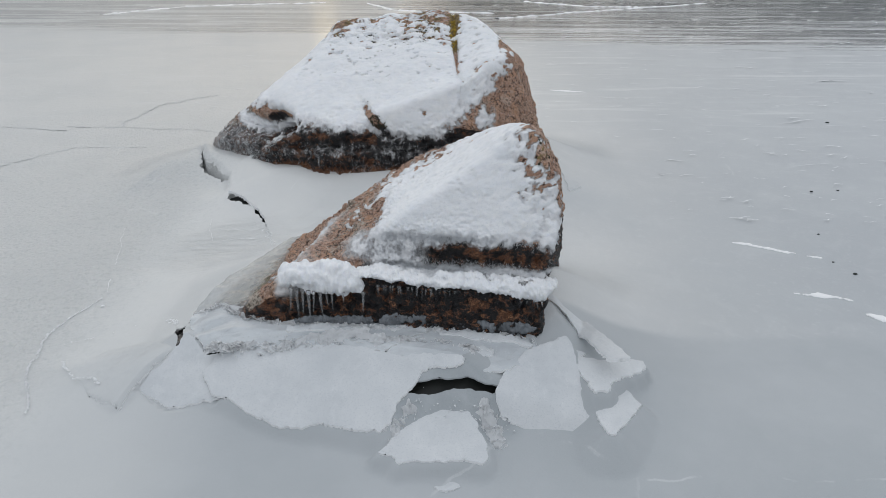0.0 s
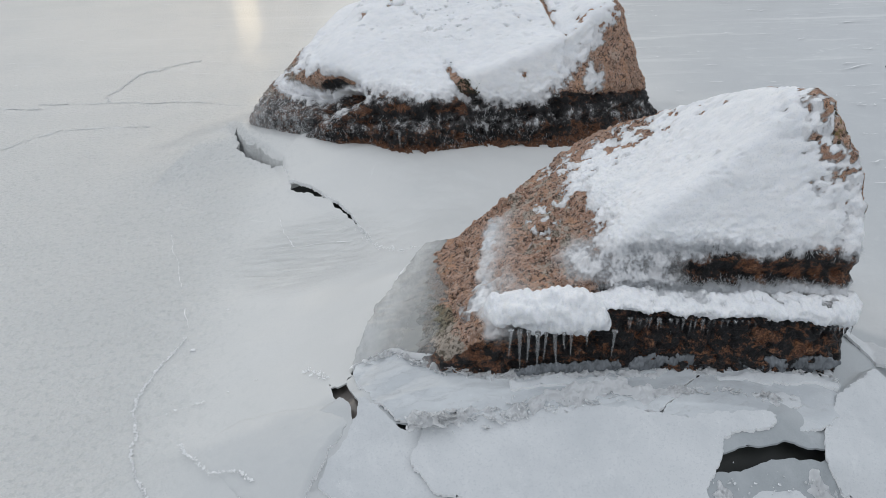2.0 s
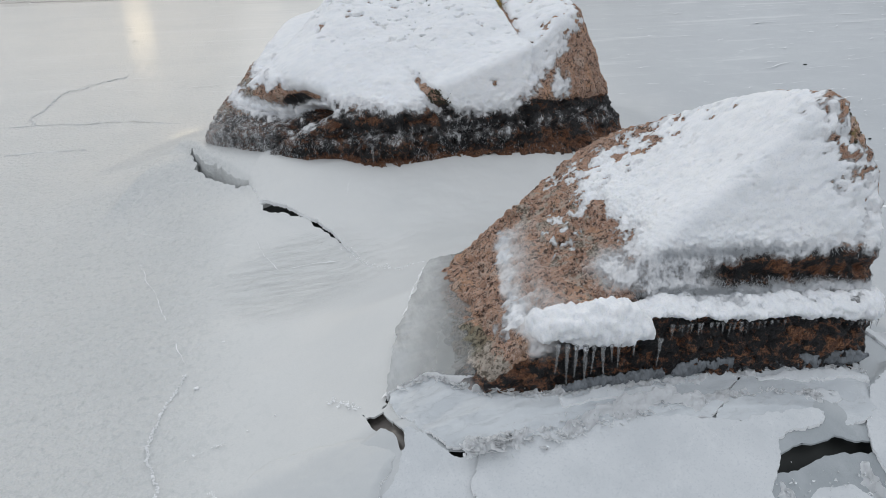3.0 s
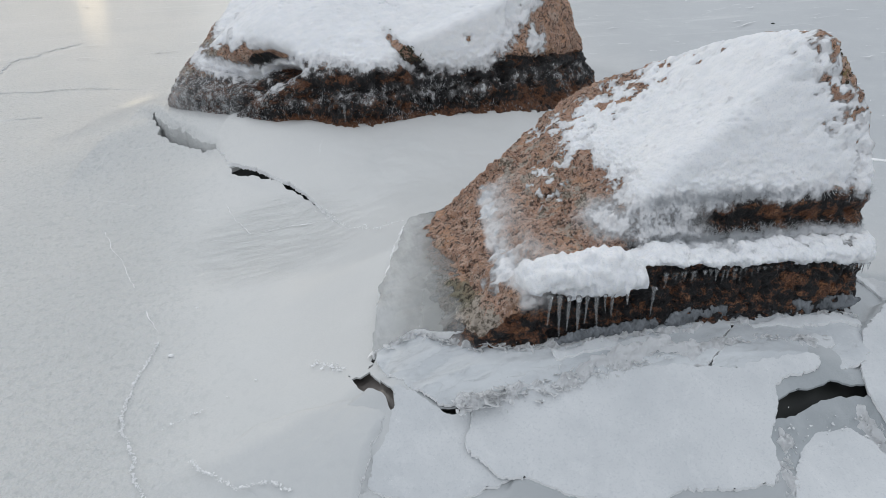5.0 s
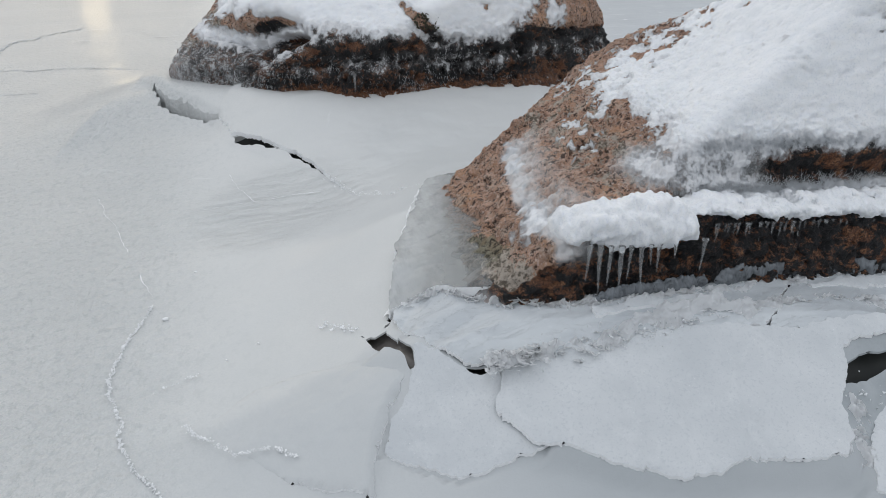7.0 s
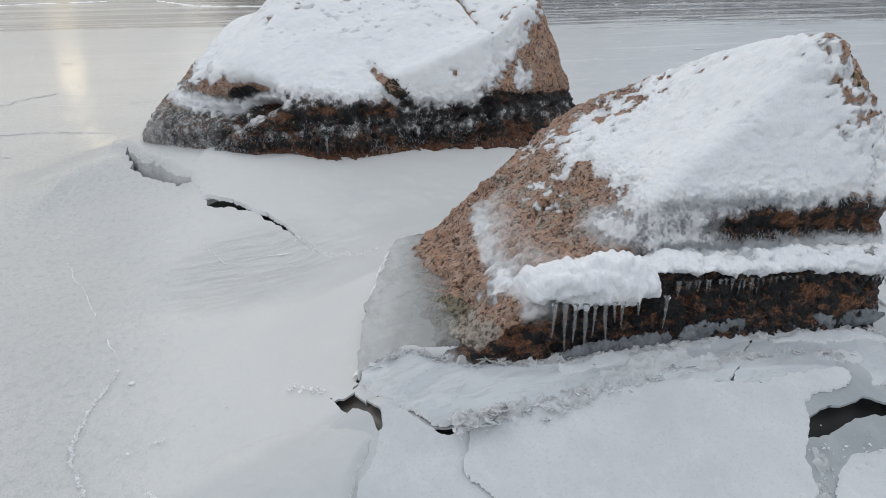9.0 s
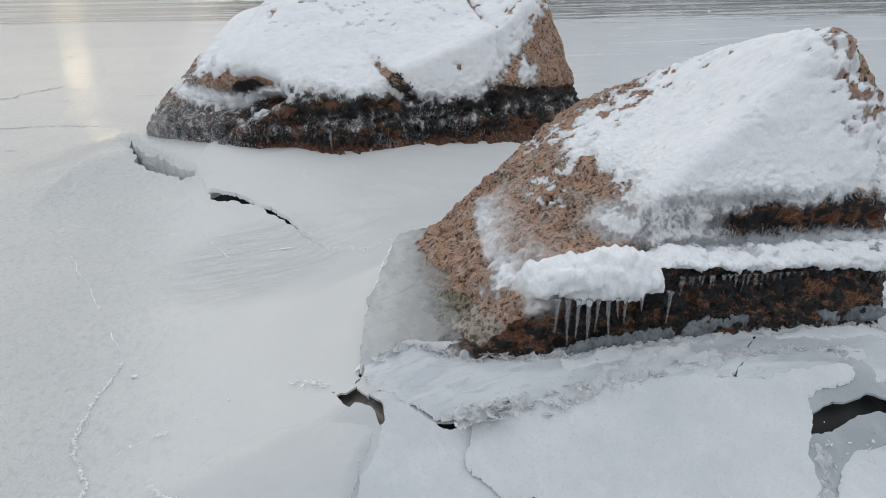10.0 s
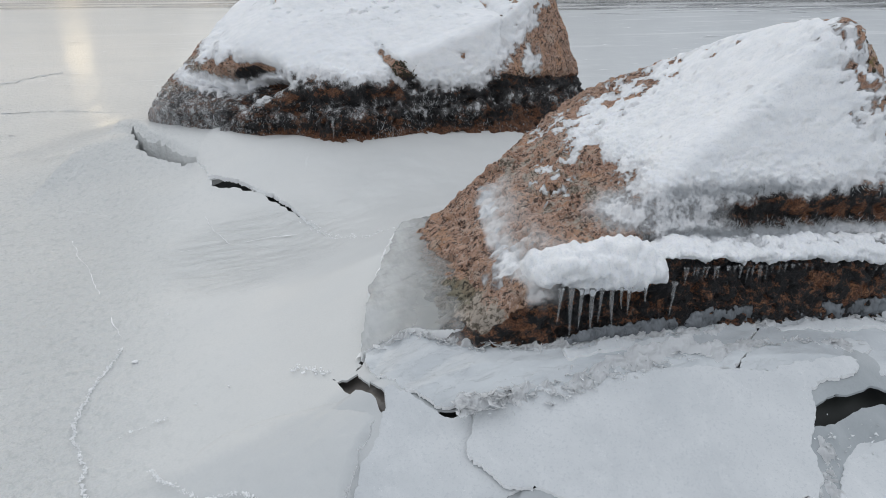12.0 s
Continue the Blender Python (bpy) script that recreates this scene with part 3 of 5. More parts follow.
def block(centre, planes, p):
    """How far a rounded block with the given faces (normal, a place on it) reaches from centre in each direction."""
    acc = np.zeros(len(DIRS))
    for nx, ny, nzz, x, y, z in planes:
        nrm = np.array((nx, ny, nzz))
        nrm = nrm / np.linalg.norm(nrm)
        off = float(nrm @ (np.array((x, y, z)) - centre))
        acc += np.maximum(0, DIRS @ nrm / off) ** p
    return acc ** (-1 / p)


def normals_of(v, f):
    fn = np.cross(v[f[:, 1]] - v[f[:, 0]], v[f[:, 2]] - v[f[:, 0]])
    n = np.zeros_like(v)
    for k in range(3):
        np.add.at(n, f[:, k], fn)
    return n / (np.linalg.norm(n, axis=1)[:, None] + 1e-12)


# ---- ground: one sheet of lake ice out to the horizon, with the open cracks ----
GAP = ragged([(-1.17, 2.891), (-1.153, 2.852), (-1.129, 2.825), (-1.113, 2.828), (-1.1, 2.85), (-1.078, 2.887), (-1.059, 2.907), (-1.067, 2.884), (-1.088, 2.846), (-1.103, 2.824), (-1.095, 2.79), (-1.082, 2.735), (-1.063, 2.69), (-1.066, 2.66), (-1.069, 2.638), (-1.078, 2.626), (-1.083, 2.643), (-1.083, 2.668), (-1.102, 2.712), (-1.132, 2.758), (-1.15, 2.818)], rng, 0.06, 2)
CLEFT_A = ragged([(-1.855, 5.56), (-1.838, 5.48), (-1.775, 5.345), (-1.70, 5.265), (-1.645, 5.195), (-1.57, 5.11), (-1.503, 5.03), (-1.505, 4.99), (-1.60, 5.105), (-1.69, 5.185), (-1.775, 5.270), (-1.835, 5.38), (-1.866, 5.52)], rng, 0.14, 3)
CLEFT_B = ragged([(-1.475, 4.80), (-1.39, 4.735), (-1.31, 4.655), (-1.255, 4.56), (-1.262, 4.54), (-1.323, 4.605), (-1.385, 4.66), (-1.455, 4.72)], rng, 0.10, 3)
CLEFT_C = ragged([(-1.215, 4.53), (-1.14, 4.44), (-1.075, 4.28), (-1.10, 4.28), (-1.165, 4.40), (-1.22, 4.50)], rng, 0.10, 3)
HOLE = ragged([(-0.133, 2.315), (-0.095, 2.362), (-0.038, 2.379), (0.036, 2.374), (0.12, 2.379), (0.212, 2.374), (0.200, 2.346), (0.090, 2.347), (0.021, 2.345), (-0.047, 2.328)], rng, 0.06, 3)
SLOT = np.array([(-0.960, 2.602), (-0.93, 2.588), (-0.898, 2.588), (-0.870, 2.574), (-0.888, 2.560), (-0.912, 2.563), (-0.93, 2.564), (-0.953, 2.586)])
SLIT_A = ragged([(-1.125, 2.415), (-1.105, 2.400), (-1.085, 2.393), (-1.10, 2.388), (-1.12, 2.402)], rng, 0.08, 2)
OPENINGS = (GAP, SLOT, SLIT_A, CLEFT_A, CLEFT_B, CLEFT_C, HOLE)


def sheet_dist(x, y):
    d = np.full(x.shape, -0.3)
    close = (x > -2.1) & (x < 0.5) & (y > 2.0) & (y < 6.0)
    if close.any():
        d[close] = np.max([-poly_dist(x[close], y[close], o) for o in OPENINGS], axis=0)
    return np.maximum(d, -0.3)


def build_ground():
    step = 0.013
    xs, ys = grid_lines(-2.35, 1.35, step, 4500), grid_lines(1.75, 5.95, step, 4500)
    x, y, quads = snapped_grid(xs, ys, sheet_dist, step)
    z = ice_height(x, y)
    near = (np.abs(x) < 6) & (y > -4) & (y < 12)
    z[near] += 0.006 * nz(np.stack([x[near], y[near], 0 * x[near]], axis=1), 1.8, 4)
    n = len(x)
    low = [e for e in rim_edges(quads) if abs(x[e[0]]) < 3 and 1 < y[e[0]] < 7]
    order = sorted({i for e in low for i in e})
    up, down = {a: n + k for k, a in enumerate(order)}, {a: n + len(order) + k for k, a in enumerate(order)}
    rim = np.stack([x[order], y[order], z[order]], axis=1)
    v = np.concatenate([np.stack([x, y, z], axis=1), rim, rim - np.stack([0 * rim[:, 0], 0 * rim[:, 0], np.where(rim[:, 1] > 4.9, 0.22, np.where(rim[:, 1] > 3.9, 0.008, 0.006))], axis=1)])
    faces = quads.tolist() + [(up[b], up[a], down[a], down[b]) for a, b in low]
    return tagged(part("ground", v, faces, M_ICE), "cloudy grey-white lake ice heaved up round the boulders", "ice", kind="structure")


ground = build_ground()


def build_under(name, x0, x1, y0, y1, depth, material, label):
    """What shows through the open cracks of the sheet."""
    gx, gy = np.meshgrid(np.arange(x0, x1, 0.02), np.arange(y0, y1, 0.02), indexing="ij")
    z = ice_height(gx.ravel(), gy.ravel()) - depth
    p3 = np.stack([gx.ravel(), gy.ravel(), z], axis=1)
    p3[:, 2] += 0.010 * nz(p3, 16, 3, 4.0)
    w = gx.shape[1]
    i, j = np.meshgrid(np.arange(gx.shape[0] - 1), np.arange(w - 1), indexing="ij")
    a = (i * w + j).ravel()
    tagged(part(name, p3, np.stack([a, a + w, a + w + 1, a + 1], axis=1), material), label, "ice" if "ice" in name else "water", kind="structure")


# brown floor added just under the gap, raised so that daylight reaches it
build_under("lower_ice", -1.3, -0.98, 2.3, 3.1, 0.034, M_CRACK_FLOOR, "brown floor added close under the cracked sheet")
build_under("lower_ice", -2.1, -1.40, 4.86, 5.9, 0.11, M_ICE, "grey lower ice in the gap beside the larger boulder")
build_under("open_water", -0.98, 0.5, 2.1, 2.75, 0.075, M_DEEP, "dark open water below the broken slabs")
build_under("open_water", -1.60, -0.95, 4.0, 4.84, 0.06, M_DEEP, "dark open water in the long crack")


# ---- boulders ----
def boulder(name, centre, blocks, material, rough, label, seed, carve=None):
    centre = np.array(centre)
    r = np.max([block(centre, planes, p) for planes, p in blocks], axis=0)
    v = centre + DIRS * r[:, None]
    nrm = normals_of(v, TRIS)
    off = rough * nz(v, 2.2, 3, seed) + 0.45 * rough * nz(v, 9, 4, seed + 7) + 0.24 * rough * nz(v, 32, 4, seed + 3) - 0.0045 * np.abs(nz(v, 75, 3, seed + 9))
    if carve is not None:
        off = off + carve(v, True)
    soft = v + nrm * (rough * nz(v, 2.2, 3, seed) + (carve(v, False) if carve is not None else 0))[:, None]
    v = v + nrm * off[:, None]
    base = (centre[0], centre[1], 0.0)
    seen = TRIS[(v[TRIS][:, :, 2] > -0.02).any(axis=1)]
    ob = tagged(part(name, v, seen, material, base=base), label, "boulder")
    return ob, v, soft, normals_of(soft, TRIS)


def carve_front(v, rugged):
    x, y, z = v.T
    edge = nz(v, 5, 3, 8.0)
    # a shallow recess under the snow line, and broken pits in the front face
    recess = -0.022 * np.exp(-((z - 0.515 + 0.03 * edge) / 0.025) ** 2) * sstep(x, -0.35, -0.1) * sstep(-y, -3.0, -2.85)
    pits = -0.018 * sstep(nz(v, 14, 3, 12.0), 0.25, 0.6) * sstep(-z, -0.56, -0.5)
    knobs = 0.013 * np.abs(nz(v, 18, 4, 21.0)) + 0.007 * np.abs(nz(v, 46, 3, 25.0)) - 0.012 * sstep(nz(v, 34, 3, 23.0), 0.15, 0.5) * sstep(-z, -0.6, -0.5)
    return recess + pits + knobs if rugged else recess


def carve_back(v, rugged):
    x, y, z = v.T
    # the long cleft down the snowy face, and the notch above the dark foot
    d = line_dist(x, y, [(0.12, 4.95), (0.08, 5.22), (0.06, 5.6), (0.03, 6.2)])
    cleft = (-0.03 * np.exp(-(d / 0.13) ** 2) - 0.02 * np.exp(-(d / 0.018) ** 2)) * sstep(z, 0.62, 0.75)
    notch = -0.04 * np.exp(-(((x + 0.50 + 0.6 * (z - 0.58)) / 0.07) ** 2 + ((z - 0.57) / 0.07) ** 2)) * sstep(-y, -5.3, -5.1)
    joints = (-0.03 * np.exp(-((z - 0.41 + 0.04 * nz(v, 4, 3, 3.0)) / 0.018) ** 2) - 0.02 * np.exp(-((z - 0.49 + 0.05 * nz(v, 3, 3, 13.0)) / 0.016) ** 2)) * sstep(-y, -5.4, -5.0)
    d2 = line_dist(x, z, [(-1.45, 0.24), (-1.34, 0.345), (-1.23, 0.435), (-1.06, 0.525)])
    ledge = np.interp(x, [-1.6, -1.40, -1.255, -1.13, -1.06], [0.475, 0.455, 0.445, 0.485, 0.52])
    shelf = -0.075 * sstep(z - ledge, -0.005, 0.012) * sstep(-z, -0.66, -0.58) * sstep(-x, 1.02, 1.10) * sstep(-y, -5.75, -5.5)
    hollow = -0.11 * np.exp(-(((x + 1.17) / 0.10) ** 2 + ((z - 0.525) / 0.032) ** 2)) * sstep(-y, -5.6, -5.4)
    gone = np.interp(z, [0.22, 0.345, 0.435, 0.525], [-1.47, -1.34, -1.23, -1.06]) - x
    joints = joints - 0.075 * sstep(gone, -0.004, 0.018) * np.exp(-np.maximum(gone, 0) / 0.30) * sstep(-z, -0.56, -0.52)
    joints = joints + shelf + hollow - 0.035 * np.exp(-(d2 / 0.014) ** 2) * sstep(-y, -5.7, -5.5) - 0.065 * sstep(-z, -0.40, -0.24) * np.exp(-((x + 0.95) / 0.24) ** 2) * sstep(-y, -5.4, -5.1)
    pits = -0.026 * sstep(nz(v, 11, 3, 2.0), 0.15, 0.5) * sstep(-z, -0.6, -0.5)
    knobs = (0.020 * np.abs(nz(v, 16, 4, 21.0)) + 0.012 * np.abs(nz(v, 38, 3, 27.0))) * sstep(-z, -0.65, -0.55)
    knob = (0.105 * np.exp(-(((x + 1.345) / 0.045) ** 2 + ((z - 0.585) / 0.060) ** 2)) - 0.05 * np.exp(-(((x + 1.23) / 0.05) ** 2 + ((z - 0.555) / 0.04) ** 2)) + 0.03 * np.exp(-(((x + 1.46) / 0.08) ** 2 + ((z - 0.545) / 0.03) ** 2))) * sstep(-y, -5.75, -5.55)
    knobs = knobs + knob
    crest = 0.055 * np.exp(-(((x + 0.82) / 0.09) ** 2 + ((y - 5.98) / 0.14) ** 2)) - 0.03 * np.exp(-(((x + 0.60) / 0.08) ** 2 + ((y - 6.0) / 0.25) ** 2)) + 0.03 * np.exp(-(((x + 0.05) / 0.12) ** 2 + ((y - 5.95) / 0.2) ** 2))
    cleft = cleft + crest * sstep(z, 0.85, 0.95)
    return cleft + notch + joints + pits + knobs if rugged else cleft + notch


FRONT_LOW = [(-0.095, -0.977, 0.192, -0.200, 2.670, 0.349),
    (0.969, -0.238, -0.065, 0.398, 2.806, 0.349),
    (-0.615, 0.111, 0.780, -0.691, 3.099, 0.358),
    (-0.750, -0.593, 0.292, -0.825, 2.756, 0.282),
    (0.025, 0.005, 1.000, 0.000, 2.900, 0.467),
    (-0.110, 0.990, 0.085, -0.003, 3.686, 0.297),
    (-0.785, 0.588, 0.196, -0.860, 3.400, 0.250),
    (0.005, -0.000, -1.000, 0.000, 3.000, -0.049)]
FRONT_TOP = [(-0.055, -0.971, 0.234, -0.001, 2.722, 0.525),
    (-0.148, -0.900, 0.409, 0.201, 2.834, 0.748),
    (-0.555, -0.024, 0.832, -0.094, 3.100, 0.726),
    (0.991, -0.051, -0.122, 0.463, 3.001, 0.620),
    (0.851, -0.154, 0.502, 0.429, 2.867, 0.853),
    (0.112, 0.216, 0.970, 0.301, 3.001, 1.019),
    (-0.123, 0.519, 0.846, -0.010, 3.423, 0.840),
    (-0.075, 0.985, -0.157, -0.001, 3.592, 0.400),
    (-0.861, 0.405, 0.307, -0.878, 3.311, 0.267),
    (0.487, 0.652, 0.581, 0.389, 3.236, 0.839),
    (0.000, 0.000, -1.000, 0.000, 3.000, 0.000)]
BACK_LOW = [(-0.070, -0.986, 0.153, -0.500, 4.908, 0.350),
    (-0.609, -0.784, 0.117, -1.434, 5.236, 0.329),
    (0.409, -0.879, 0.246, 0.231, 4.930, 0.353),
    (0.902, 0.195, 0.386, 0.621, 5.402, 0.496),
    (-0.311, -0.226, 0.923, -1.253, 5.238, 0.458),
    (-0.900, 0.379, 0.216, -1.822, 5.548, 0.278),
    (0.101, 0.982, 0.160, 0.000, 6.599, 0.300),
    (-0.876, 0.462, 0.135, -1.748, 5.798, 0.279),
    (0.000, 0.000, -1.000, 0.000, 5.000, -0.050)]
BACK_TOP = [(0.145, -0.966, 0.212, -0.400, 4.941, 0.558),
    (-0.157, -0.468, 0.869, -0.349, 5.287, 0.827),
    (-0.573, -0.125, 0.810, -1.111, 5.697, 0.842),
    (-0.664, -0.665, 0.343, -1.314, 5.338, 0.523),
    (0.476, -0.817, 0.325, 0.196, 5.028, 0.558),
    (0.974, -0.164, 0.153, 0.587, 5.353, 0.698),
    (0.524, 0.026, 0.851, 0.405, 5.500, 1.066),
    (-0.023, 0.069, 0.997, -0.200, 6.002, 1.209),
    (0.001, 0.917, 0.398, -0.200, 6.251, 1.001),
    (0.749, 0.593, 0.297, 0.496, 5.896, 0.798),
    (-0.674, 0.657, 0.338, -1.099, 5.999, 0.800),
    (0.000, 0.000, -1.000, 0.000, 5.000, 0.000)]
rock_f, vf, sf, nf = boulder("boulder", (-0.12, 3.16, 0.40), [(FRONT_LOW, 30), (FRONT_TOP, 26)], M_ROCK_F, 0.022, "red granite boulder with black waterline band frozen into the ice", 1.0, carve_front)
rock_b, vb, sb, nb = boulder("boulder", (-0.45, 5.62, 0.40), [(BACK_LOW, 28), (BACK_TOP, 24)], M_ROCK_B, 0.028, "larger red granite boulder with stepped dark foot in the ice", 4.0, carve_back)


def islands(f):
    """A number for every face: faces that share a corner have the same."""
    root = {}

    def find(a):
        while root.setdefault(a, a) != a:
            root[a] = root[root[a]]
            a = root[a]
        return a

    for a, b, c in f.tolist():
        ra = find(a)
        root[find(b)] = ra
        root[find(c)] = ra
    return np.array([find(a) for a in f[:, 0].tolist()])


def snow_cover(v, soft, nrm, cover, thick, label, small):
    """Snow lying where cover > 0, thinning to nothing at its rim; each patch is an object, the crumbs are one."""
    k = sstep(cover, 0.0, 0.16)
    ripple = 0.004 * nz(soft * (0.5, 1, 1.1), 9, 4, 17.0) + 0.0013 * nz(soft * (0.30, 1.1, 1.0), 60, 4, 19.0)
    s = v + nrm * ((0.007 * sstep(cover, 0.0, 0.05) - 0.003)[:, None])
    s = s + (soft + nrm * (thick + ripple)[:, None] - s) * k[:, None]
    f = TRIS[(cover[TRIS] > 0.0).any(axis=1)]
    f = f[(s[f][:, :, 2] > 0.2).all(axis=1)]
    ids = islands(f)
    names, counts = np.unique(ids, return_counts=True)
    big = [n for n, c in zip(names, counts) if c > 500]
    for n in big + [None]:
        g = f[ids == n] if n is not None else f[~np.isin(ids, big)]
        if not len(g):
            continue
        used = np.unique(g)
        remap = np.zeros(len(v), int)
        remap[used] = np.arange(len(used))
        base = (float(s[used, 0].mean()), float(s[used, 1].mean()), float(s[used, 2].min()))
        if n is None:
            tagged(part("snow_crumbs", s[used], remap[g], M_SNOW, base=base), "scattered crumbs of snow on bare granite", "snow", kind="stuff")
        else:
            main = len(g) > 6000
            tagged(part("snow_cover" if main else "snow_patch", s[used], remap[g], M_SNOW, base=base), label if main else small, "snow")


def blobs(x, z, places):
    """The largest of several soft spots (x, z, half width, half height, strength)."""
    return np.max([w * np.exp(-((x - a) / rx) ** 2 - ((z - b) / rz) ** 2) for a, b, rx, rz, w in places], axis=0)


def cover_front(v, nrm):
    x, y, z = v.T
    a, b, c = nz(v, 6, 4, 2.0), nz(v, 24, 4, 5.0), nz(v, 70, 3, 33.0)
    main = np.minimum.reduce([(z - 0.590) * 1.2, (x + 0.290 + 0.06 * (y - 3.1)) * 0.9, (0.425 - x + 0.25 * (0.78 - z)) * 0.6, (3.47 - y) * 0.4])
    main = np.minimum(main + 0.035 * a + 0.030 * b + 0.018 * c, 0.10)
    # a bare finger of stone reaches into the snow
    main = main - 0.10 * np.exp(-(((x + 0.285 - 0.35 * (y - 3.2)) / 0.035) ** 2 + ((y - 3.19) / 0.06) ** 2))
    # bare streaks along the crest, and rock showing through on the open shoulder
    main = main - 0.095 * sstep(nz(v * (0.35, 1, 1.6), 26, 4, 9.0), 0.12, 0.36) * sstep(y + 0.25 * x, 3.12, 3.34)
    main = main - 0.075 * sstep(nz(v * (1, 1, 0.8), 30, 5, 29.0), 0.02, 0.30) * sstep(x, 0.22, 0.33) * sstep(z, 0.66, 0.78) - 0.10 * sstep(nz(v, 9, 4, 37.0), -0.1, 0.2) * sstep(x + 0.3 * (z - 0.9), 0.36, 0.41) * sstep(z, 0.80, 0.88)
    main = main - 0.06 * sstep(nz(v * (0.4, 1, 1), 30, 3, 51.0), 0.30, 0.45) * sstep(z, 0.68, 0.8)
    # thin blown patch low on the sloping end, and a few crumbs on the stone above it
    d = line_dist(x, y, [(-0.555, 3.46), (-0.605, 3.2), (-0.655, 2.98), (-0.665, 2.84)])
    thin = -0.006 - d + 0.035 * a + 0.05 * b + 0.02 * c - 0.3 * (z < 0.34) + 0.025 * np.exp(-((y - 2.90) / 0.06) ** 2)
    crumbs = np.minimum(0.07 - np.hypot(x + 0.395, 0.7 * (y - 3.21)), 0.02) + 0.10 * b - 0.045
    return np.maximum.reduce([main, np.minimum(thin, 0.03), np.minimum(crumbs, 0.025)])


def cover_back(v, nrm):
    x, y, z = v.T
    a, b = nz(v, 5, 4, 3.0), nz(v, 22, 4, 6.0)
    right = 0.12 + 1.10 * (z - 0.68) - x + 0.035 * nz(v, 7, 3, 71.0)
    low = 0.56 + 0.085 * np.exp(-np.abs((x + 1.31) / 0.07) ** 1.3) - 0.045 * sstep(x, -0.55, -0.35) + 0.10 * sstep(x, 0.05, 0.2)
    main = np.minimum.reduce([(z - low) * 1.1, (x + 1.47) * 0.8, right * 0.5]) + 0.04 * a + 0.03 * b
    main = np.minimum(main, 0.10)
    # lichen and stone breaking through towards the crest, along the cleft and by the notch
    holes = sstep(nz(v * (0.6, 1.1, 1.4), 22, 5, 9.0), 0.0, 0.25)
    main = main - 0.17 * holes * sstep(z + 0.05 * a, 0.97, 1.10) * (1 - sstep(x, 0.08, 0.14)) - 0.12 * sstep(z + 0.07 * b, 1.10, 1.18) * (1 - 1.2 * np.exp(-((x + 0.45) / 0.08) ** 2)) * (1 - sstep(x, 0.08, 0.14))
    main = main - 0.2 * np.exp(-(((x + 0.80) / 0.10) ** 2 + ((y - 6.0) / 0.16) ** 2)) * sstep(nz(v, 9, 3, 44.0), -0.4, 0.1)
    main = main - 0.14 * sstep(x + 0.25 * (1.0 - z), 0.345, 0.38) * sstep(z, 0.93, 0.98) * sstep(nz(v, 9, 3, 45.0), -0.45, -0.1)
    main = main - 0.13 * sstep(nz(v * (0.8, 1.1, 1.3), 20, 4, 11.0), 0.42, 0.55) * sstep(z, 0.72, 0.90)
    d = line_dist(x, y, [(0.12, 5.1), (0.08, 5.22), (0.06, 5.6), (0.03, 6.2)])
    main = main - 0.2 * np.exp(-(d / (0.008 + 0.022 * sstep(y, 5.2, 5.7))) ** 2) * sstep(z, 0.70, 0.8) * sstep(nz(v, 12, 3, 61.0), -0.75, -0.35)
    notch = np.exp(-(((x + 0.47 + 0.9 * (z - 0.58)) / 0.034) ** 2 + ((z - 0.60) / 0.07) ** 2))
    main = main - 0.40 * notch * (0.7 + b) - 0.3 * np.exp(-(((x + 0.14 + 0.5 * (z - 0.645)) / 0.035) ** 2 + ((z - 0.645) / 0.022) ** 2)) * (y < 5.2) * np.clip(0.45 + 2.0 * b, 0, 1.2)
    # a patch on the bare shoulder and a strip on the step
    spot = 0.082 - np.sqrt((x - 0.30) ** 2 + (y - 4.97) ** 2 + ((z - 0.61) * 0.9) ** 2) + 0.03 * a + 0.035 * b
    ledge = np.interp(x, [-1.6, -1.40, -1.255, -1.13, -1.06], [0.475, 0.455, 0.445, 0.485, 0.52])
    main = main - 0.3 * np.exp(-(((x + 1.15) / 0.07) ** 2 + ((z - 0.545) / 0.03) ** 2))
    step = 0.030 - np.abs(z - ledge - 0.006) - 0.4 * np.maximum(0, x + 1.07) - 0.4 * np.maximum(0, -1.55 - x) + 0.025 * b
    return np.maximum.reduce([main, np.minimum(spot, 0.08), np.minimum(step, 0.06)])


def mark(ob, **fields):
    for key, value in fields.items():
        a = ob.data.attributes.new(key, "FLOAT", "POINT")
        a.data.foreach_set("value", np.clip(value, 0, 1.2).astype(np.float32))


cover_f, cover_b = cover_front(vf, nf), cover_back(vb, nb)


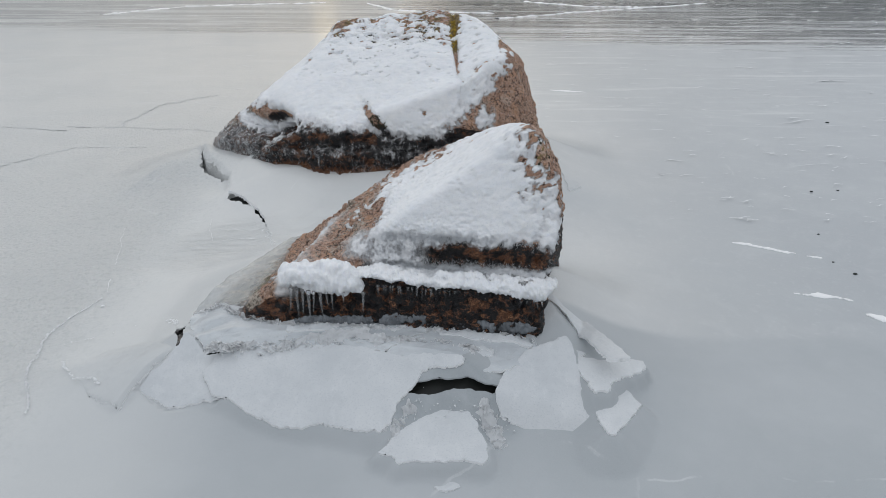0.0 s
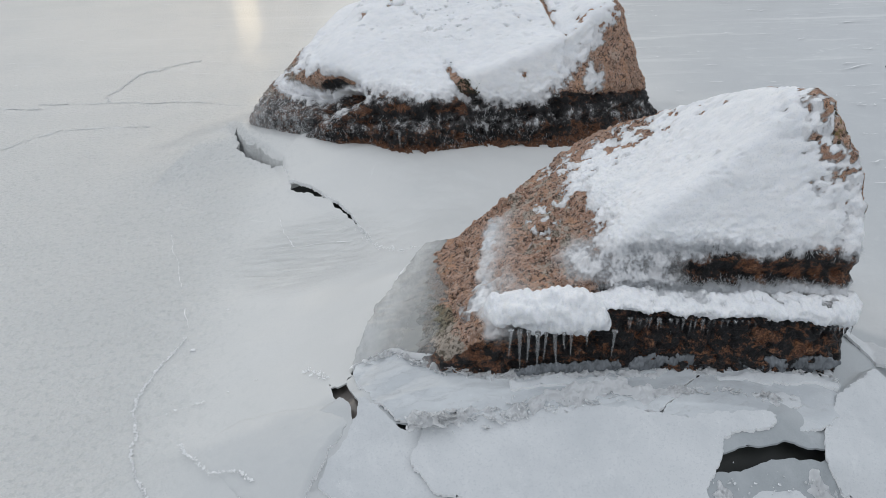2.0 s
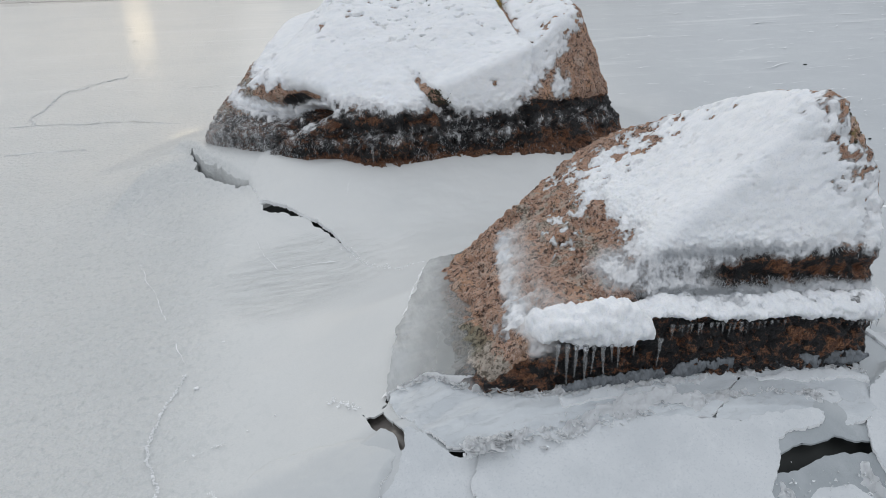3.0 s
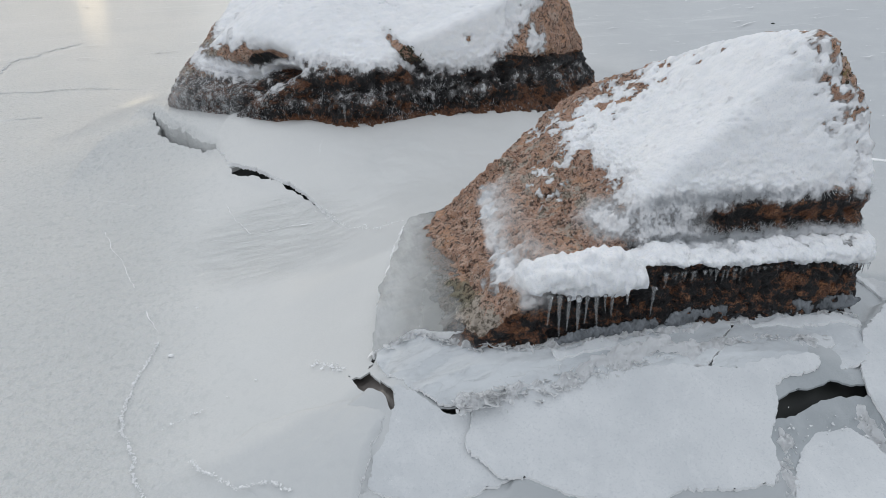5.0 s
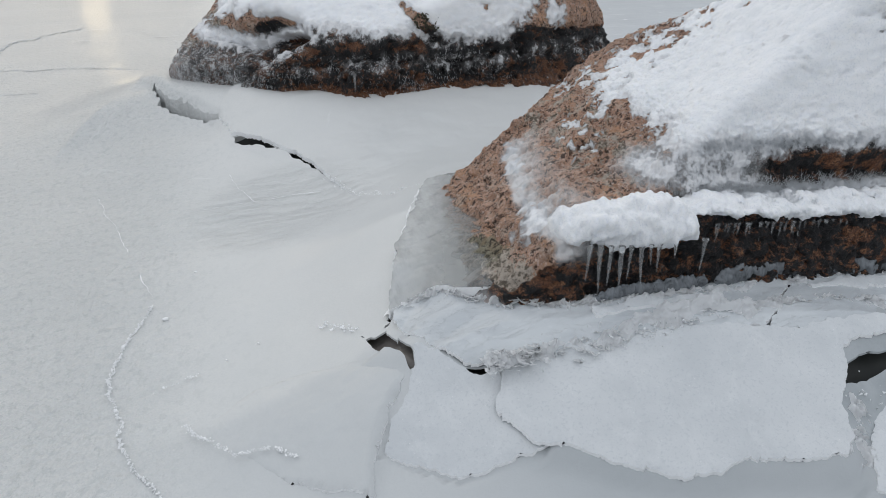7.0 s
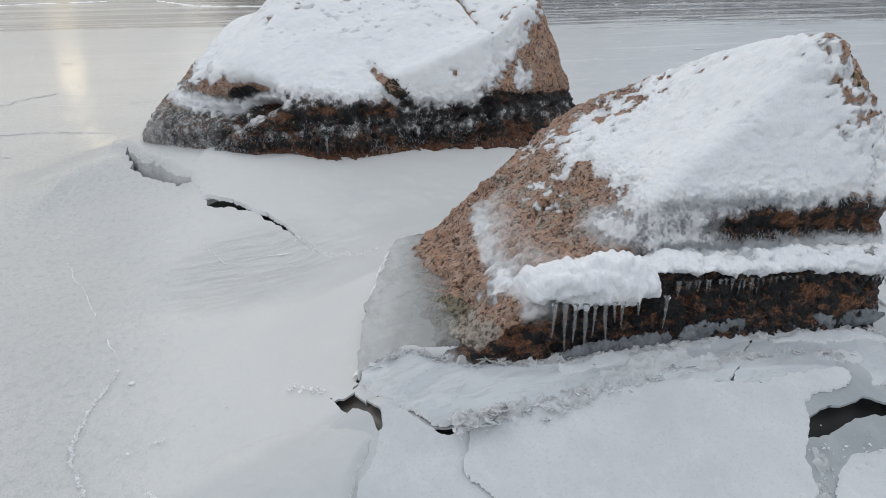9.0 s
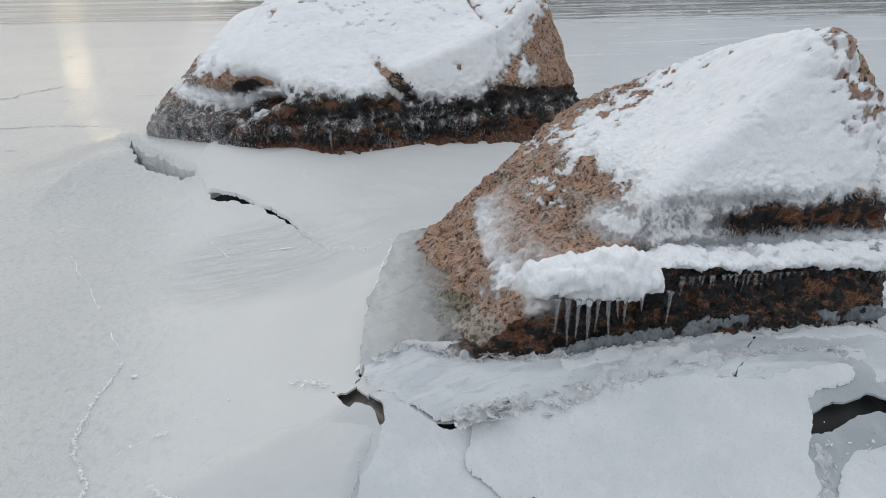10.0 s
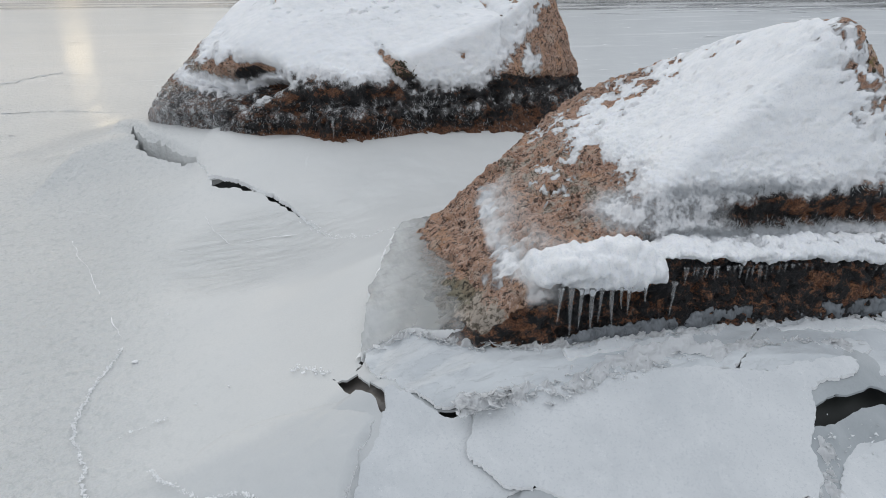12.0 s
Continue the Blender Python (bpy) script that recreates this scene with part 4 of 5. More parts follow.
def mark_front():
    x, y, z = vf.T
    front = sstep(-y, -2.90, -2.83)
    top = np.interp(x, [-0.92, -0.80, -0.70, -0.60, -0.36, -0.285, -0.265, 0.0, 0.5], [0.280, 0.285, 0.355, 0.42, 0.45, 0.49, 0.595, 0.60, 0.590])
    wet_dark = np.maximum(front * sstep(top - z, -0.035, 0.035), sstep(x, 0.38, 0.46) * sstep(-z, -0.56, -0.48))
    wet_dark = np.maximum(wet_dark, sstep(-z, -0.300, -0.280) * sstep(-y, -2.86, -2.80))
    rust = np.maximum(blobs(x, z, [(-0.005, 0.553, 0.022, 0.022, 1), (0.13, 0.545, 0.045, 0.040, 1), (0.155, 0.51, 0.02, 0.03, 1), (0.25, 0.52, 0.035, 0.035, 1), (0.31, 0.52, 0.02, 0.03, 0.9), (0.37, 0.51, 0.03, 0.04, 0.9),
                                   (-0.395, 0.365, 0.05, 0.035, 1), (0.13, 0.375, 0.06, 0.030, 0.95), (0.25, 0.335, 0.05, 0.035, 0.95), (-0.20, 0.36, 0.06, 0.04, 0.55), (0.02, 0.33, 0.10, 0.03, 0.55), (0.36, 0.33, 0.05, 0.03, 0.7)]),
                      0.68 * sstep(-x, 0.52, 0.70) * sstep(z, 0.285, 0.31))
    rust = np.maximum(rust, 0.36 + 0.10 * sstep(-x, 0.55, 0.65) * sstep(-z, -0.31, -0.29))
    pale = 0.78 * sstep(-x - 0.10 * (y - 3.0), 0.70, 0.82)
    olive = 0.95 * np.exp(-(((x + 0.785) / 0.055) ** 2 + ((y - 2.95) / 0.12) ** 2)) + 0.4 * np.exp(-(((x + 0.42) / 0.10) ** 2 + ((y - 3.30) / 0.14) ** 2))
    lichen = 0.42 * np.maximum(sstep(x, 0.33, 0.39) * sstep(z, 0.74, 0.84), sstep(y, 3.1, 3.25) * sstep(z, 0.86, 0.93))
    reach = 0.025 + (0.065 - 0.035 * sstep(x, -0.05, 0.05)) * sstep(-y, -2.99, -2.87)
    veil = 0.95 * sstep(cover_f / reach, -1.0, 0.14)
    veil = np.maximum(veil, 0.92 * np.exp(-((z - 0.476) / 0.017) ** 2) * sstep(x, -0.40, -0.25) * front)
    veil = np.maximum(veil, 0.78 * sstep(-x, 0.0, 0.14) * sstep(x, -0.40, -0.30) * front * sstep(z, 0.46, 0.5))
    veil = np.maximum(veil, 0.95 * np.exp(-(((x + 0.36) / 0.075) ** 2 + ((z - 0.535) / 0.045) ** 2)) * sstep(-y, -3.0, -2.92))
    # white ice smeared down the slope: a crisp western rim, fading eastwards
    u = x - np.interp(y, [2.84, 2.98, 3.2, 3.46], [-0.695, -0.690, -0.640, -0.585]) + 0.022 * nz(vf, 11, 4, 41.0)
    glaze = 1.05 * sstep(u, -0.006, 0.022) * np.exp(-np.maximum(u - 0.045, 0) / 0.075) * sstep(z, 0.33, 0.40) * sstep(-y, -3.50, -3.38)
    glaze = np.maximum(glaze, 0.85 * np.exp(-(((x + 0.37) / 0.085) ** 2 + ((z - 0.535) / 0.050) ** 2)) * sstep(-y, -3.05, -2.95))
    glaze = np.maximum(glaze, 0.80 * np.exp(-(((x + 0.58) / 0.09) ** 2 + ((z - 0.455) / 0.035) ** 2)) * sstep(-y, -3.0, -2.9))
    glaze = np.maximum(glaze, 0.75 * sstep(-x + 0.08 * nz(vf, 8, 4, 43.0), 0.80, 0.875))
    open_stone = sstep(x, -0.62, -0.50) * sstep(-x, 0.26, 0.34) * sstep(z, 0.40, 0.5)
    pale, olive = np.maximum(pale, 0.46 * open_stone), np.maximum(olive, 0.30 * open_stone)
    mark(rock_f, wet_dark=wet_dark, rust=rust, pale=pale, olive=olive, lichen=lichen, frost=veil, glaze=glaze)


def mark_back():
    x, y, z = vb.T
    top = np.interp(x, [-1.9, -1.45, -1.25, -1.1, -0.9, -0.4, 0.1, 0.3, 0.7], [0.36, 0.43, 0.50, 0.55, 0.55, 0.56, 0.55, 0.50, 0.48])
    wet_dark = sstep(top - z + 0.03 * nz(vb, 4, 3, 7.0), -0.05, 0.04)
    rust = np.maximum(0.43 + 0.42 * nz(vb, 7, 3, 9.0), 0.80 * np.exp(-((z - 0.262) / 0.055) ** 2) * sstep(x, -1.35, -1.1))
    rust = rust * (1 - 0.6 * np.exp(-((z - 0.44) / 0.05) ** 2) * sstep(x, -0.95, -0.7))
    rust = np.maximum(rust, blobs(x, z, [(-1.28, 0.36, 0.06, 0.05, 0.8), (-1.06, 0.46, 0.10, 0.03, 0.8), (-0.85, 0.50, 0.10, 0.03, 0.8), (-1.0, 0.36, 0.05, 0.06, 0.7), (-0.50, 0.47, 0.05, 0.05, 0.75), (0.45, 0.42, 0.10, 0.04, 0.5)]))
    pale = np.maximum(0.62 * sstep(-x, 1.25, 1.45) * sstep(-z, -0.5, -0.4), 0.6 * np.exp(-(((x + 1.50) / 0.14) ** 2 + ((z - 0.53) / 0.05) ** 2)))
    # shade of the hollow under the snow, painted black like the waterline stone
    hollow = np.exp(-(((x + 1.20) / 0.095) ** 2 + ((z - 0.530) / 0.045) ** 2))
    wet_dark, rust = np.maximum(wet_dark, 1.2 * hollow), rust * (1 - 0.8 * hollow)
    lichen = np.maximum(0.52 * sstep(z, 0.98, 1.06), sstep(z, 0.94, 1.0) * sstep(-np.abs(x - 0.06), -0.05, -0.03))
    veil = 0.95 * sstep(cover_b, -0.045 - 0.04 * sstep(x, -1.0, -0.85) * (1 - sstep(x, 0.0, 0.12)), 0.012)
    drips = np.exp(-((z - 0.405 - 0.02 * np.sin(7 * x)) / 0.05) ** 2) * (0.42 + 0.7 * nz(vb * (1, 1, 0.3), 22, 4, 19.0))
    veil = np.maximum(veil, 0.72 * drips * sstep(-y, -5.8, -5.5))
    veil = np.maximum(veil, 0.42 * sstep(-x, 1.18, 1.40) * sstep(-z, -0.47, -0.42))
    mark(rock_b, wet_dark=wet_dark, rust=rust, pale=pale, olive=0 * x, lichen=lichen, frost=veil, glaze=0.5 * sstep(-x, 1.50, 1.75) * sstep(-z, -0.42, -0.34))


mark_front()
mark_back()
snow_cover(vf, sf, nf, cover_f, 0.013, "wind-packed white snow on the near granite boulder", "thin blown patch of snow on the near boulder's slope")
snow_cover(vb, sb, nb, cover_b, 0.017, "white snow on the larger granite boulder", "small patch of snow on the larger boulder")


# ---- crumbled ice ----
def shards(name, line, spread, count, size, z_of, seed, label, material):
    """Loose flakes of ice strewn along a line."""
    r3 = np.random.default_rng(seed)
    line = np.array(line, float)
    seg = np.linalg.norm(np.diff(line, axis=0), axis=1)
    at = np.concatenate([[0], np.cumsum(seg)]) / seg.sum()
    v, f = [], []
    for k in range(count):
        t = r3.uniform()
        c = np.array([np.interp(t, at, line[:, 0]), np.interp(t, at, line[:, 1])]) + r3.normal(0, spread, 2)
        s = size * r3.uniform(0.35, 1.3) * (0.6 + 0.8 * r3.uniform())
        tilt_m = Euler((r3.normal(0, 0.55), r3.normal(0, 0.55), r3.uniform(0, 6.3))).to_matrix()
        n = r3.integers(4, 7)
        ang = np.sort(r3.uniform(0, 2 * math.pi, n))
        ring = [(s * r3.uniform(0.5, 1) * math.cos(a), s * 0.6 * r3.uniform(0.5, 1) * math.sin(a)) for a in ang]
        zc = float(z_of(c[0], c[1])) + 0.25 * s * r3.uniform()
        b = len(v)
        for h in (0.0, 0.10 * s + 0.0015):
            for px, py in ring:
                p = tilt_m @ Vector((px, py, h))
                v.append((c[0] + p.x, c[1] + p.y, zc + p.z))
        f.append(tuple(range(b, b + n))[::-1])
        f.append(tuple(range(b + n, b + 2 * n)))
        f += [(b + i, b + (i + 1) % n, b + n + (i + 1) % n, b + n + i) for i in range(n)]
    base = (float(line[:, 0].mean()), float(line[:, 1].mean()), min(p[2] for p in v))
    tagged(part(name, v, f, material, base=base, smooth=False), label, "crushed ice", kind="stuff")


def tufts(name, rock, v, nrm, at, radius, count, size, seed, material, label):
    """Small ragged flakes that grow on the stone round a place."""
    r7 = np.random.default_rng(seed)
    near = np.where((np.linalg.norm((v - np.array(at)) / np.array(radius), axis=1) < 1) & (nrm[:, 2] > -0.3))[0]
    vs, fs = [], []
    for k in r7.choice(near, count):
        n = Vector(nrm[k])
        turn = n.to_track_quat("Z", "Y").to_matrix() @ Euler((r7.normal(0, 0.6), r7.normal(0, 0.6), r7.uniform(0, 6.3))).to_matrix()
        c = Vector(v[k]) + n * (size * 0.35)
        b, s2 = len(vs), size * r7.uniform(0.5, 1.4)
        for h in (0.0, 0.18 * s2):
            for i in range(5):
                a = 1.2566 * i
                vs.append(tuple(c + turn @ Vector((s2 * math.cos(a) * (0.6 + 0.4 * (i % 2)), s2 * math.sin(a) * (0.9 - 0.4 * (i % 2)), h))))
        fs += [tuple(range(b, b + 5))[::-1], tuple(range(b + 5, b + 10))] + [(b + i, b + (i + 1) % 5, b + 5 + (i + 1) % 5, b + 5 + i) for i in range(5)]
    tagged(part(name, vs, fs, material, parent=rock, base=at, smooth=False), label, kind="stuff")


tufts("dark_lichen", rock_b, sb, nb, (-0.44, 4.95, 0.59), (0.075, 0.12, 0.05), 150, 0.009, 71, M_TUFT, "black crusty lichen in the notch of the larger boulder")
for k, (x, y, z, r, c) in enumerate(((-0.54, 5.43, 0.88, 0.05, 22), (-0.50, 5.33, 0.84, 0.04, 14), (-0.28, 5.39, 0.90, 0.05, 20), (-0.36, 5.62, 1.00, 0.10, 50), (-0.62, 5.80, 1.05, 0.10, 50), (-0.15, 5.75, 1.05, 0.09, 40), (-0.52, 5.10, 0.72, 0.03, 8))):
    tufts("lichen_tuft", rock_b, sb, nb, (x, y, z), (r, r * 1.6, 0.12), c, 0.010, 80 + k, M_TUFT, "olive-brown lichen tufts breaking through the snow")
tufts("lichen_tuft", rock_b, sb, nb, (0.05, 5.75, 1.05), (0.024, 0.28, 0.20), 80, 0.010, 95, M_YELLOW, "yellow lichen along the cleft of the larger boulder")
tufts("lichen_tuft", rock_f, sf, nf, (0.38, 2.98, 0.92), (0.06, 0.16, 0.08), 60, 0.007, 96, M_TUFT, "olive lichen on the shoulder of the near boulder")


# ---- broken slabs ----
G = "broken ice slabs"
slab("ice_slab", *BIG, 0.009, label="large white broken ice slab tilted against the heaved ice", group=G)
slab("ice_slab", *WEST, 0.009, cuts=(SLOT, GAP), label="broken white ice slab sloping down to flat ice", group=G)
slab("ice_slab", *WIDE, 0.012, material=M_ICE, label="wide smooth ice slab half sunk in the sheet", group=G, drop=0.004)
slab("ice_slab", *POINTED, 0.012, label="triangular white ice slab lying on the flat ice", group=G)
slab("ice_slab", *ROUND, 0.009, label="upturned rounded white ice slab", group=G)
slab("ice_slab", *SMALL_A, 0.01, label="small broken ice slab with jagged rim", group=G)
slab("ice_slab", *SMALL_B, 0.01, label="small broken ice slab with jagged rim", group=G)
slab("ice_slab", ragged([(0.452, 2.956), (0.515, 2.820), (0.584, 2.654), (0.631, 2.470), (0.712, 2.440), (0.671, 2.588), (0.607, 2.789), (0.534, 2.869), (0.479, 3.014)], rng, 0.03, 4),
     lambda x, y: np.maximum(0.05 + 0.28 * x, ice_height(x, y) + 0.012), 0.01, label="narrow upturned ice fin beside the boulder", group=G)
slab("ice_slab", ragged([(-0.03, 1.985), (0.02, 1.965), (0.07, 1.99), (0.04, 2.02)], rng, 0.1, 3),
     tilt(0.022, 0.0, 0.0), 0.012, label="small chip of ice on the flat ice", group=G)


def shelf_top(x, y):
    z = 0.272 - 0.30 * np.maximum(0, 2.65 - y) - 0.05 * sstep(x, -0.80, -1.08) * sstep(y, 2.84, 2.7) - 0.08 * sstep(x, 0.25, 0.5) - 0.02 * sstep(x, -0.5, -0.8)
    z = z - 0.045 * sstep(x, -0.92, -1.06) * sstep(y, 2.66, 2.80)
    west, ice = sstep(-x, 0.74, 0.86), sstep(-x, 0.82, 0.92)
    z = z + west * (np.minimum(z, np.maximum(WEST[1](x, y) + 0.005, z - 0.065)) - z)
    z = z + ice * (np.maximum(z, ice_height(x, y) + 0.006) - z)
    lee = sstep(x, -0.84, -0.74) * sstep(-x, -0.22, 0.02)
    return z + lee * (np.maximum(z, np.minimum(BIG[1](x, y) - 0.003, 0.262)) - z)


LIP = np.concatenate([ragged([(-1.515, 5.06), (-1.465, 4.79), (-1.385, 4.715), (-1.31, 4.63), (-1.25, 4.55), (-1.205, 4.50), (-1.15, 4.41), (-1.09, 4.27), (-1.0, 4.0), (-0.92, 3.85), (-0.82, 3.74), (-0.72, 3.70)], rng, 0.05, 3, closed=False), np.array([(-0.3, 3.60), (0.2, 4.2), (0.25, 5.1), (-0.9, 5.3), (-1.40, 5.30)])])
slab("ice_slab", LIP, lambda x, y: ice_height(x, y) + 0.024 * sstep(y, 3.82, 4.30) - 0.006, 0.02, 0.012, material=M_ICE, label="smooth white ice slab between the two boulders with a broken lip", group=G, drop=0.002)
shards("crushed_ice", [(-1.075, 4.22), (-1.0, 4.0), (-0.90, 3.82), (-0.80, 3.74)], 0.012, 90, 0.007, lambda x, y: float(ice_height(np.array([x]), np.array([y]))[0]) + 0.012, 61, "white ice crumbs along the healed crack", M_SEAM)
slab("ice_slab", ragged([(0.82, 6.15), (0.875, 5.30), (0.95, 5.02), (0.85, 4.92), (0.79, 5.45)], rng, 0.05, 4), lambda x, y: ice_height(x, y) + 0.008, 0.012, 0.008, material=M_ICE, label="thin raised flap of ice behind the near boulder", group=G)
CRACK = ragged([(-0.012, 2.78), (-0.018, 2.655), (-0.088, 2.597), (-0.166, 2.520), (-0.245, 2.462), (-0.32, 2.40)], rng, 0.07, 3, closed=False)
WEST_OF = np.concatenate([CRACK + (0.0035, 0), [(-0.4, 2.30), (-1.4, 2.30), (-1.4, 3.1), (-0.012, 3.1)]])
EAST_OF = np.concatenate([CRACK - (0.0035, 0), [(-0.32, 2.30), (0.8, 2.30), (0.8, 3.1), (-0.012, 3.1)]])
SHELF = ragged([(-1.075, 2.86), (-1.075, 2.80), (-1.045, 2.725), (-0.99, 2.645), (-0.955, 2.60), (-0.915, 2.583), (-0.865, 2.57), (-0.80, 2.535), (-0.62, 2.53), (-0.2, 2.47), (0.08, 2.425), (0.22, 2.42), (0.32, 2.47), (0.50, 2.72), (0.45, 2.95), (0.3, 2.85), (-0.6, 2.80), (-0.79, 2.77), (-0.86, 2.795), (-0.91, 2.828), (-0.95, 2.868), (-0.985, 2.893), (-1.045, 2.887)], rng, 0.06, 4)
shelf = slab("ice_shelf", SHELF, shelf_top, 0.009, material=M_SHELF, label="smooth grey ice shelf with ragged white crusts beside the boulder", category="ice shelf", bumps=0.003, cuts=(EAST_OF, GAP, SLOT))
slab("ice_shelf", SHELF, shelf_top, 0.009, material=M_SHELF, label="cracked-off end of the grey ice shelf beside the boulder", category="ice shelf", bumps=0.003, cuts=(WEST_OF,))
RIDGES = ([(-0.16, 2.545), (0.0, 2.535), (0.2, 2.515), (0.19, 2.485), (0.0, 2.50), (-0.15, 2.515)], [(-0.02, 2.61), (0.16, 2.595), (0.36, 2.575), (0.34, 2.55), (0.15, 2.57), (-0.01, 2.59)], [(-0.62, 2.63), (-0.45, 2.635), (-0.3, 2.62), (-0.3, 2.60), (-0.45, 2.605), (-0.62, 2.60)])
for line in RIDGES:
    slab("ice_ridge", ragged(line, rng, 0.08, 3), lambda x, y: 0.284 - 0.30 * np.maximum(0, 2.65 - y) - 0.08 * sstep(x, 0.25, 0.5), 0.012, 0.005, label="low frilled ridge of white ice", category="", bumps=0.004, parent=shelf)

# glassy ice over the low end of the near boulder
slab("ice_glaze", ragged([(-1.082, 2.868), (-1.045, 3.01), (-0.93, 3.33), (-0.80, 3.62), (-0.62, 3.62), (-0.70, 3.2), (-0.74, 2.85), (-0.82, 2.79), (-0.90, 2.825), (-0.96, 2.877), (-1.03, 2.885)], rng, 0.05, 4),
     lambda x, y: 0.245 + 0.16 * (x + 1.02) - 0.02 * (y - 3.0) + 0.006 - 0.035 * sstep(y, 3.05, 2.88) * sstep(-x, 0.93, 1.04), 0.03, material=M_GLAZE, label="clear grey ice glaze over the low end of the boulder", category="ice glaze", bumps=0.006)


# ---- snow ledge, crusts and icicles ----
def sweep(name, xs, ys, zs, ry, rz, material, lump, seed, label, category, n=160, m=28, freq=22):
    """A lumpy roll that follows a ledge."""
    u = np.linspace(xs[0], xs[-1], n)
    smooth = lambda w: np.convolve(np.pad(np.interp(u, xs, w), 4, mode="edge"), np.ones(9) / 9, mode="valid")
    cy, cz, ay, az = smooth(ys), smooth(zs), smooth(ry), smooth(rz)
    a = np.linspace(0, 2 * math.pi, m, endpoint=False)
    taper = np.sqrt(np.clip(np.minimum(np.arange(n), np.arange(n)[::-1]) / 6.0, 0.02, 1))
    v = np.stack([np.repeat(u, m), (cy[:, None] + (ay * taper)[:, None] * np.cos(a)).ravel(), (cz[:, None] + (az * taper)[:, None] * np.sin(a)).ravel()], axis=1)
    out = np.stack([0 * u.repeat(m), np.tile(np.cos(a), n), np.tile(np.sin(a), n)], axis=1)
    v = v + out * (lump * (nz(v, freq, 3, seed) + 0.45 * np.abs(nz(v, freq * 2.2, 2, seed + 3)) + 0.09 * nz(v, freq * 6, 3, seed + 6)))[:, None]
    i, j = np.meshgrid(np.arange(n - 1), np.arange(m), indexing="ij")
    q = np.stack([i * m + j, i * m + (j + 1) % m, (i + 1) * m + (j + 1) % m, (i + 1) * m + j], axis=2).reshape(-1, 4)
    base = (float(u.mean()), float(cy.mean()), float((cz - az).min()))
    return tagged(part(name, v, q.tolist() + [tuple(range(m))[::-1], tuple(range((n - 1) * m, n * m))], material, base=base), label, category)


sweep("snow_drift", [-0.675, -0.65, -0.61, -0.555, -0.48, -0.41, -0.36, -0.33, -0.31], [2.79, 2.765, 2.735, 2.722, 2.717, 2.710, 2.705, 2.705, 2.71],
      [0.434, 0.442, 0.454, 0.458, 0.461, 0.455, 0.443, 0.432, 0.423], [0.035, 0.052, 0.060, 0.065, 0.066, 0.064, 0.058, 0.045, 0.02],
      [0.018, 0.034, 0.045, 0.053, 0.057, 0.057, 0.050, 0.034, 0.010], M_SNOW, 0.024, 2.0, "thick lumpy white snow cushion on the boulder's ledge", "snow", 260, 56, 15)
sweep("snow_drift", [-0.36, -0.32, -0.27, -0.20, -0.10, 0.10, 0.25, 0.34, 0.40, 0.46], [2.745, 2.738, 2.732, 2.725, 2.712, 2.692, 2.675, 2.668, 2.68, 2.74],
      [0.462, 0.466, 0.468, 0.463, 0.458, 0.450, 0.441, 0.427, 0.423, 0.424], [0.03, 0.045, 0.055, 0.06, 0.062, 0.062, 0.06, 0.062, 0.06, 0.04],
      [0.008, 0.012, 0.018, 0.021, 0.022, 0.024, 0.026, 0.038, 0.040, 0.014], M_SNOW, 0.015, 3.0, "thin ragged snow band on the boulder's ledge", "snow", 560, 48, 26)
for u0, u1, h in ((-0.60, -0.28, 0.026), (-0.26, -0.02, 0.034), (0.05, 0.37, 0.026)):
    us = np.linspace(u0, u1, 7)
    sweep("ice_crust", us.tolist(), np.interp(us, [-0.6, -0.3, -0.1, 0.1, 0.3, 0.4], [2.666, 2.664, 2.656, 2.636, 2.607, 2.612]).tolist(), [0.276 + 0.2 * h] * 7, [0.008] * 7,
          [0.3 * h, 0.8 * h, h, 0.7 * h, h, 0.9 * h, 0.3 * h], M_CRUST, 0.011, 5.0 + u0, "grey ragged ice crust along the waterline of the boulder", "ice crust", 220, 30, 48)


def icicle(length, width, rnd):
    rings, m = 15, 8
    v, f = [], []
    bend = rnd.uniform(-0.12, 0.12)
    for i in range(rings):
        t = i / (rings - 1)
        r = width * (1.05 * (1 - t) ** 0.8 + 0.55 * max(0.0, 0.15 - t) / 0.15) * (1 + 0.20 * math.sin(i * 2.1 + rnd.uniform(0, 6))) + 0.0006
        for j in range(m):
            a = 2 * math.pi * j / m
            v.append((r * math.cos(a) + bend * length * t * t, r * math.sin(a), -length * t))
    f = [(i * m + (j + 1) % m, i * m + j, (i + 1) * m + j, (i + 1) * m + (j + 1) % m) for i in range(rings - 1) for j in range(m)]
    return v, f + [tuple(range(m)), tuple(range((rings - 1) * m, rings * m))[::-1]]


def hang(x, y, z, length, width, rnd, group):
    v, f = icicle(length, width, rnd)
    ob = part("icicle", v, f, M_GLASS)
    ob.location = (x, y, z)
    tagged(ob, "clear tapering icicle hanging from the snow ledge", "icicle", group)


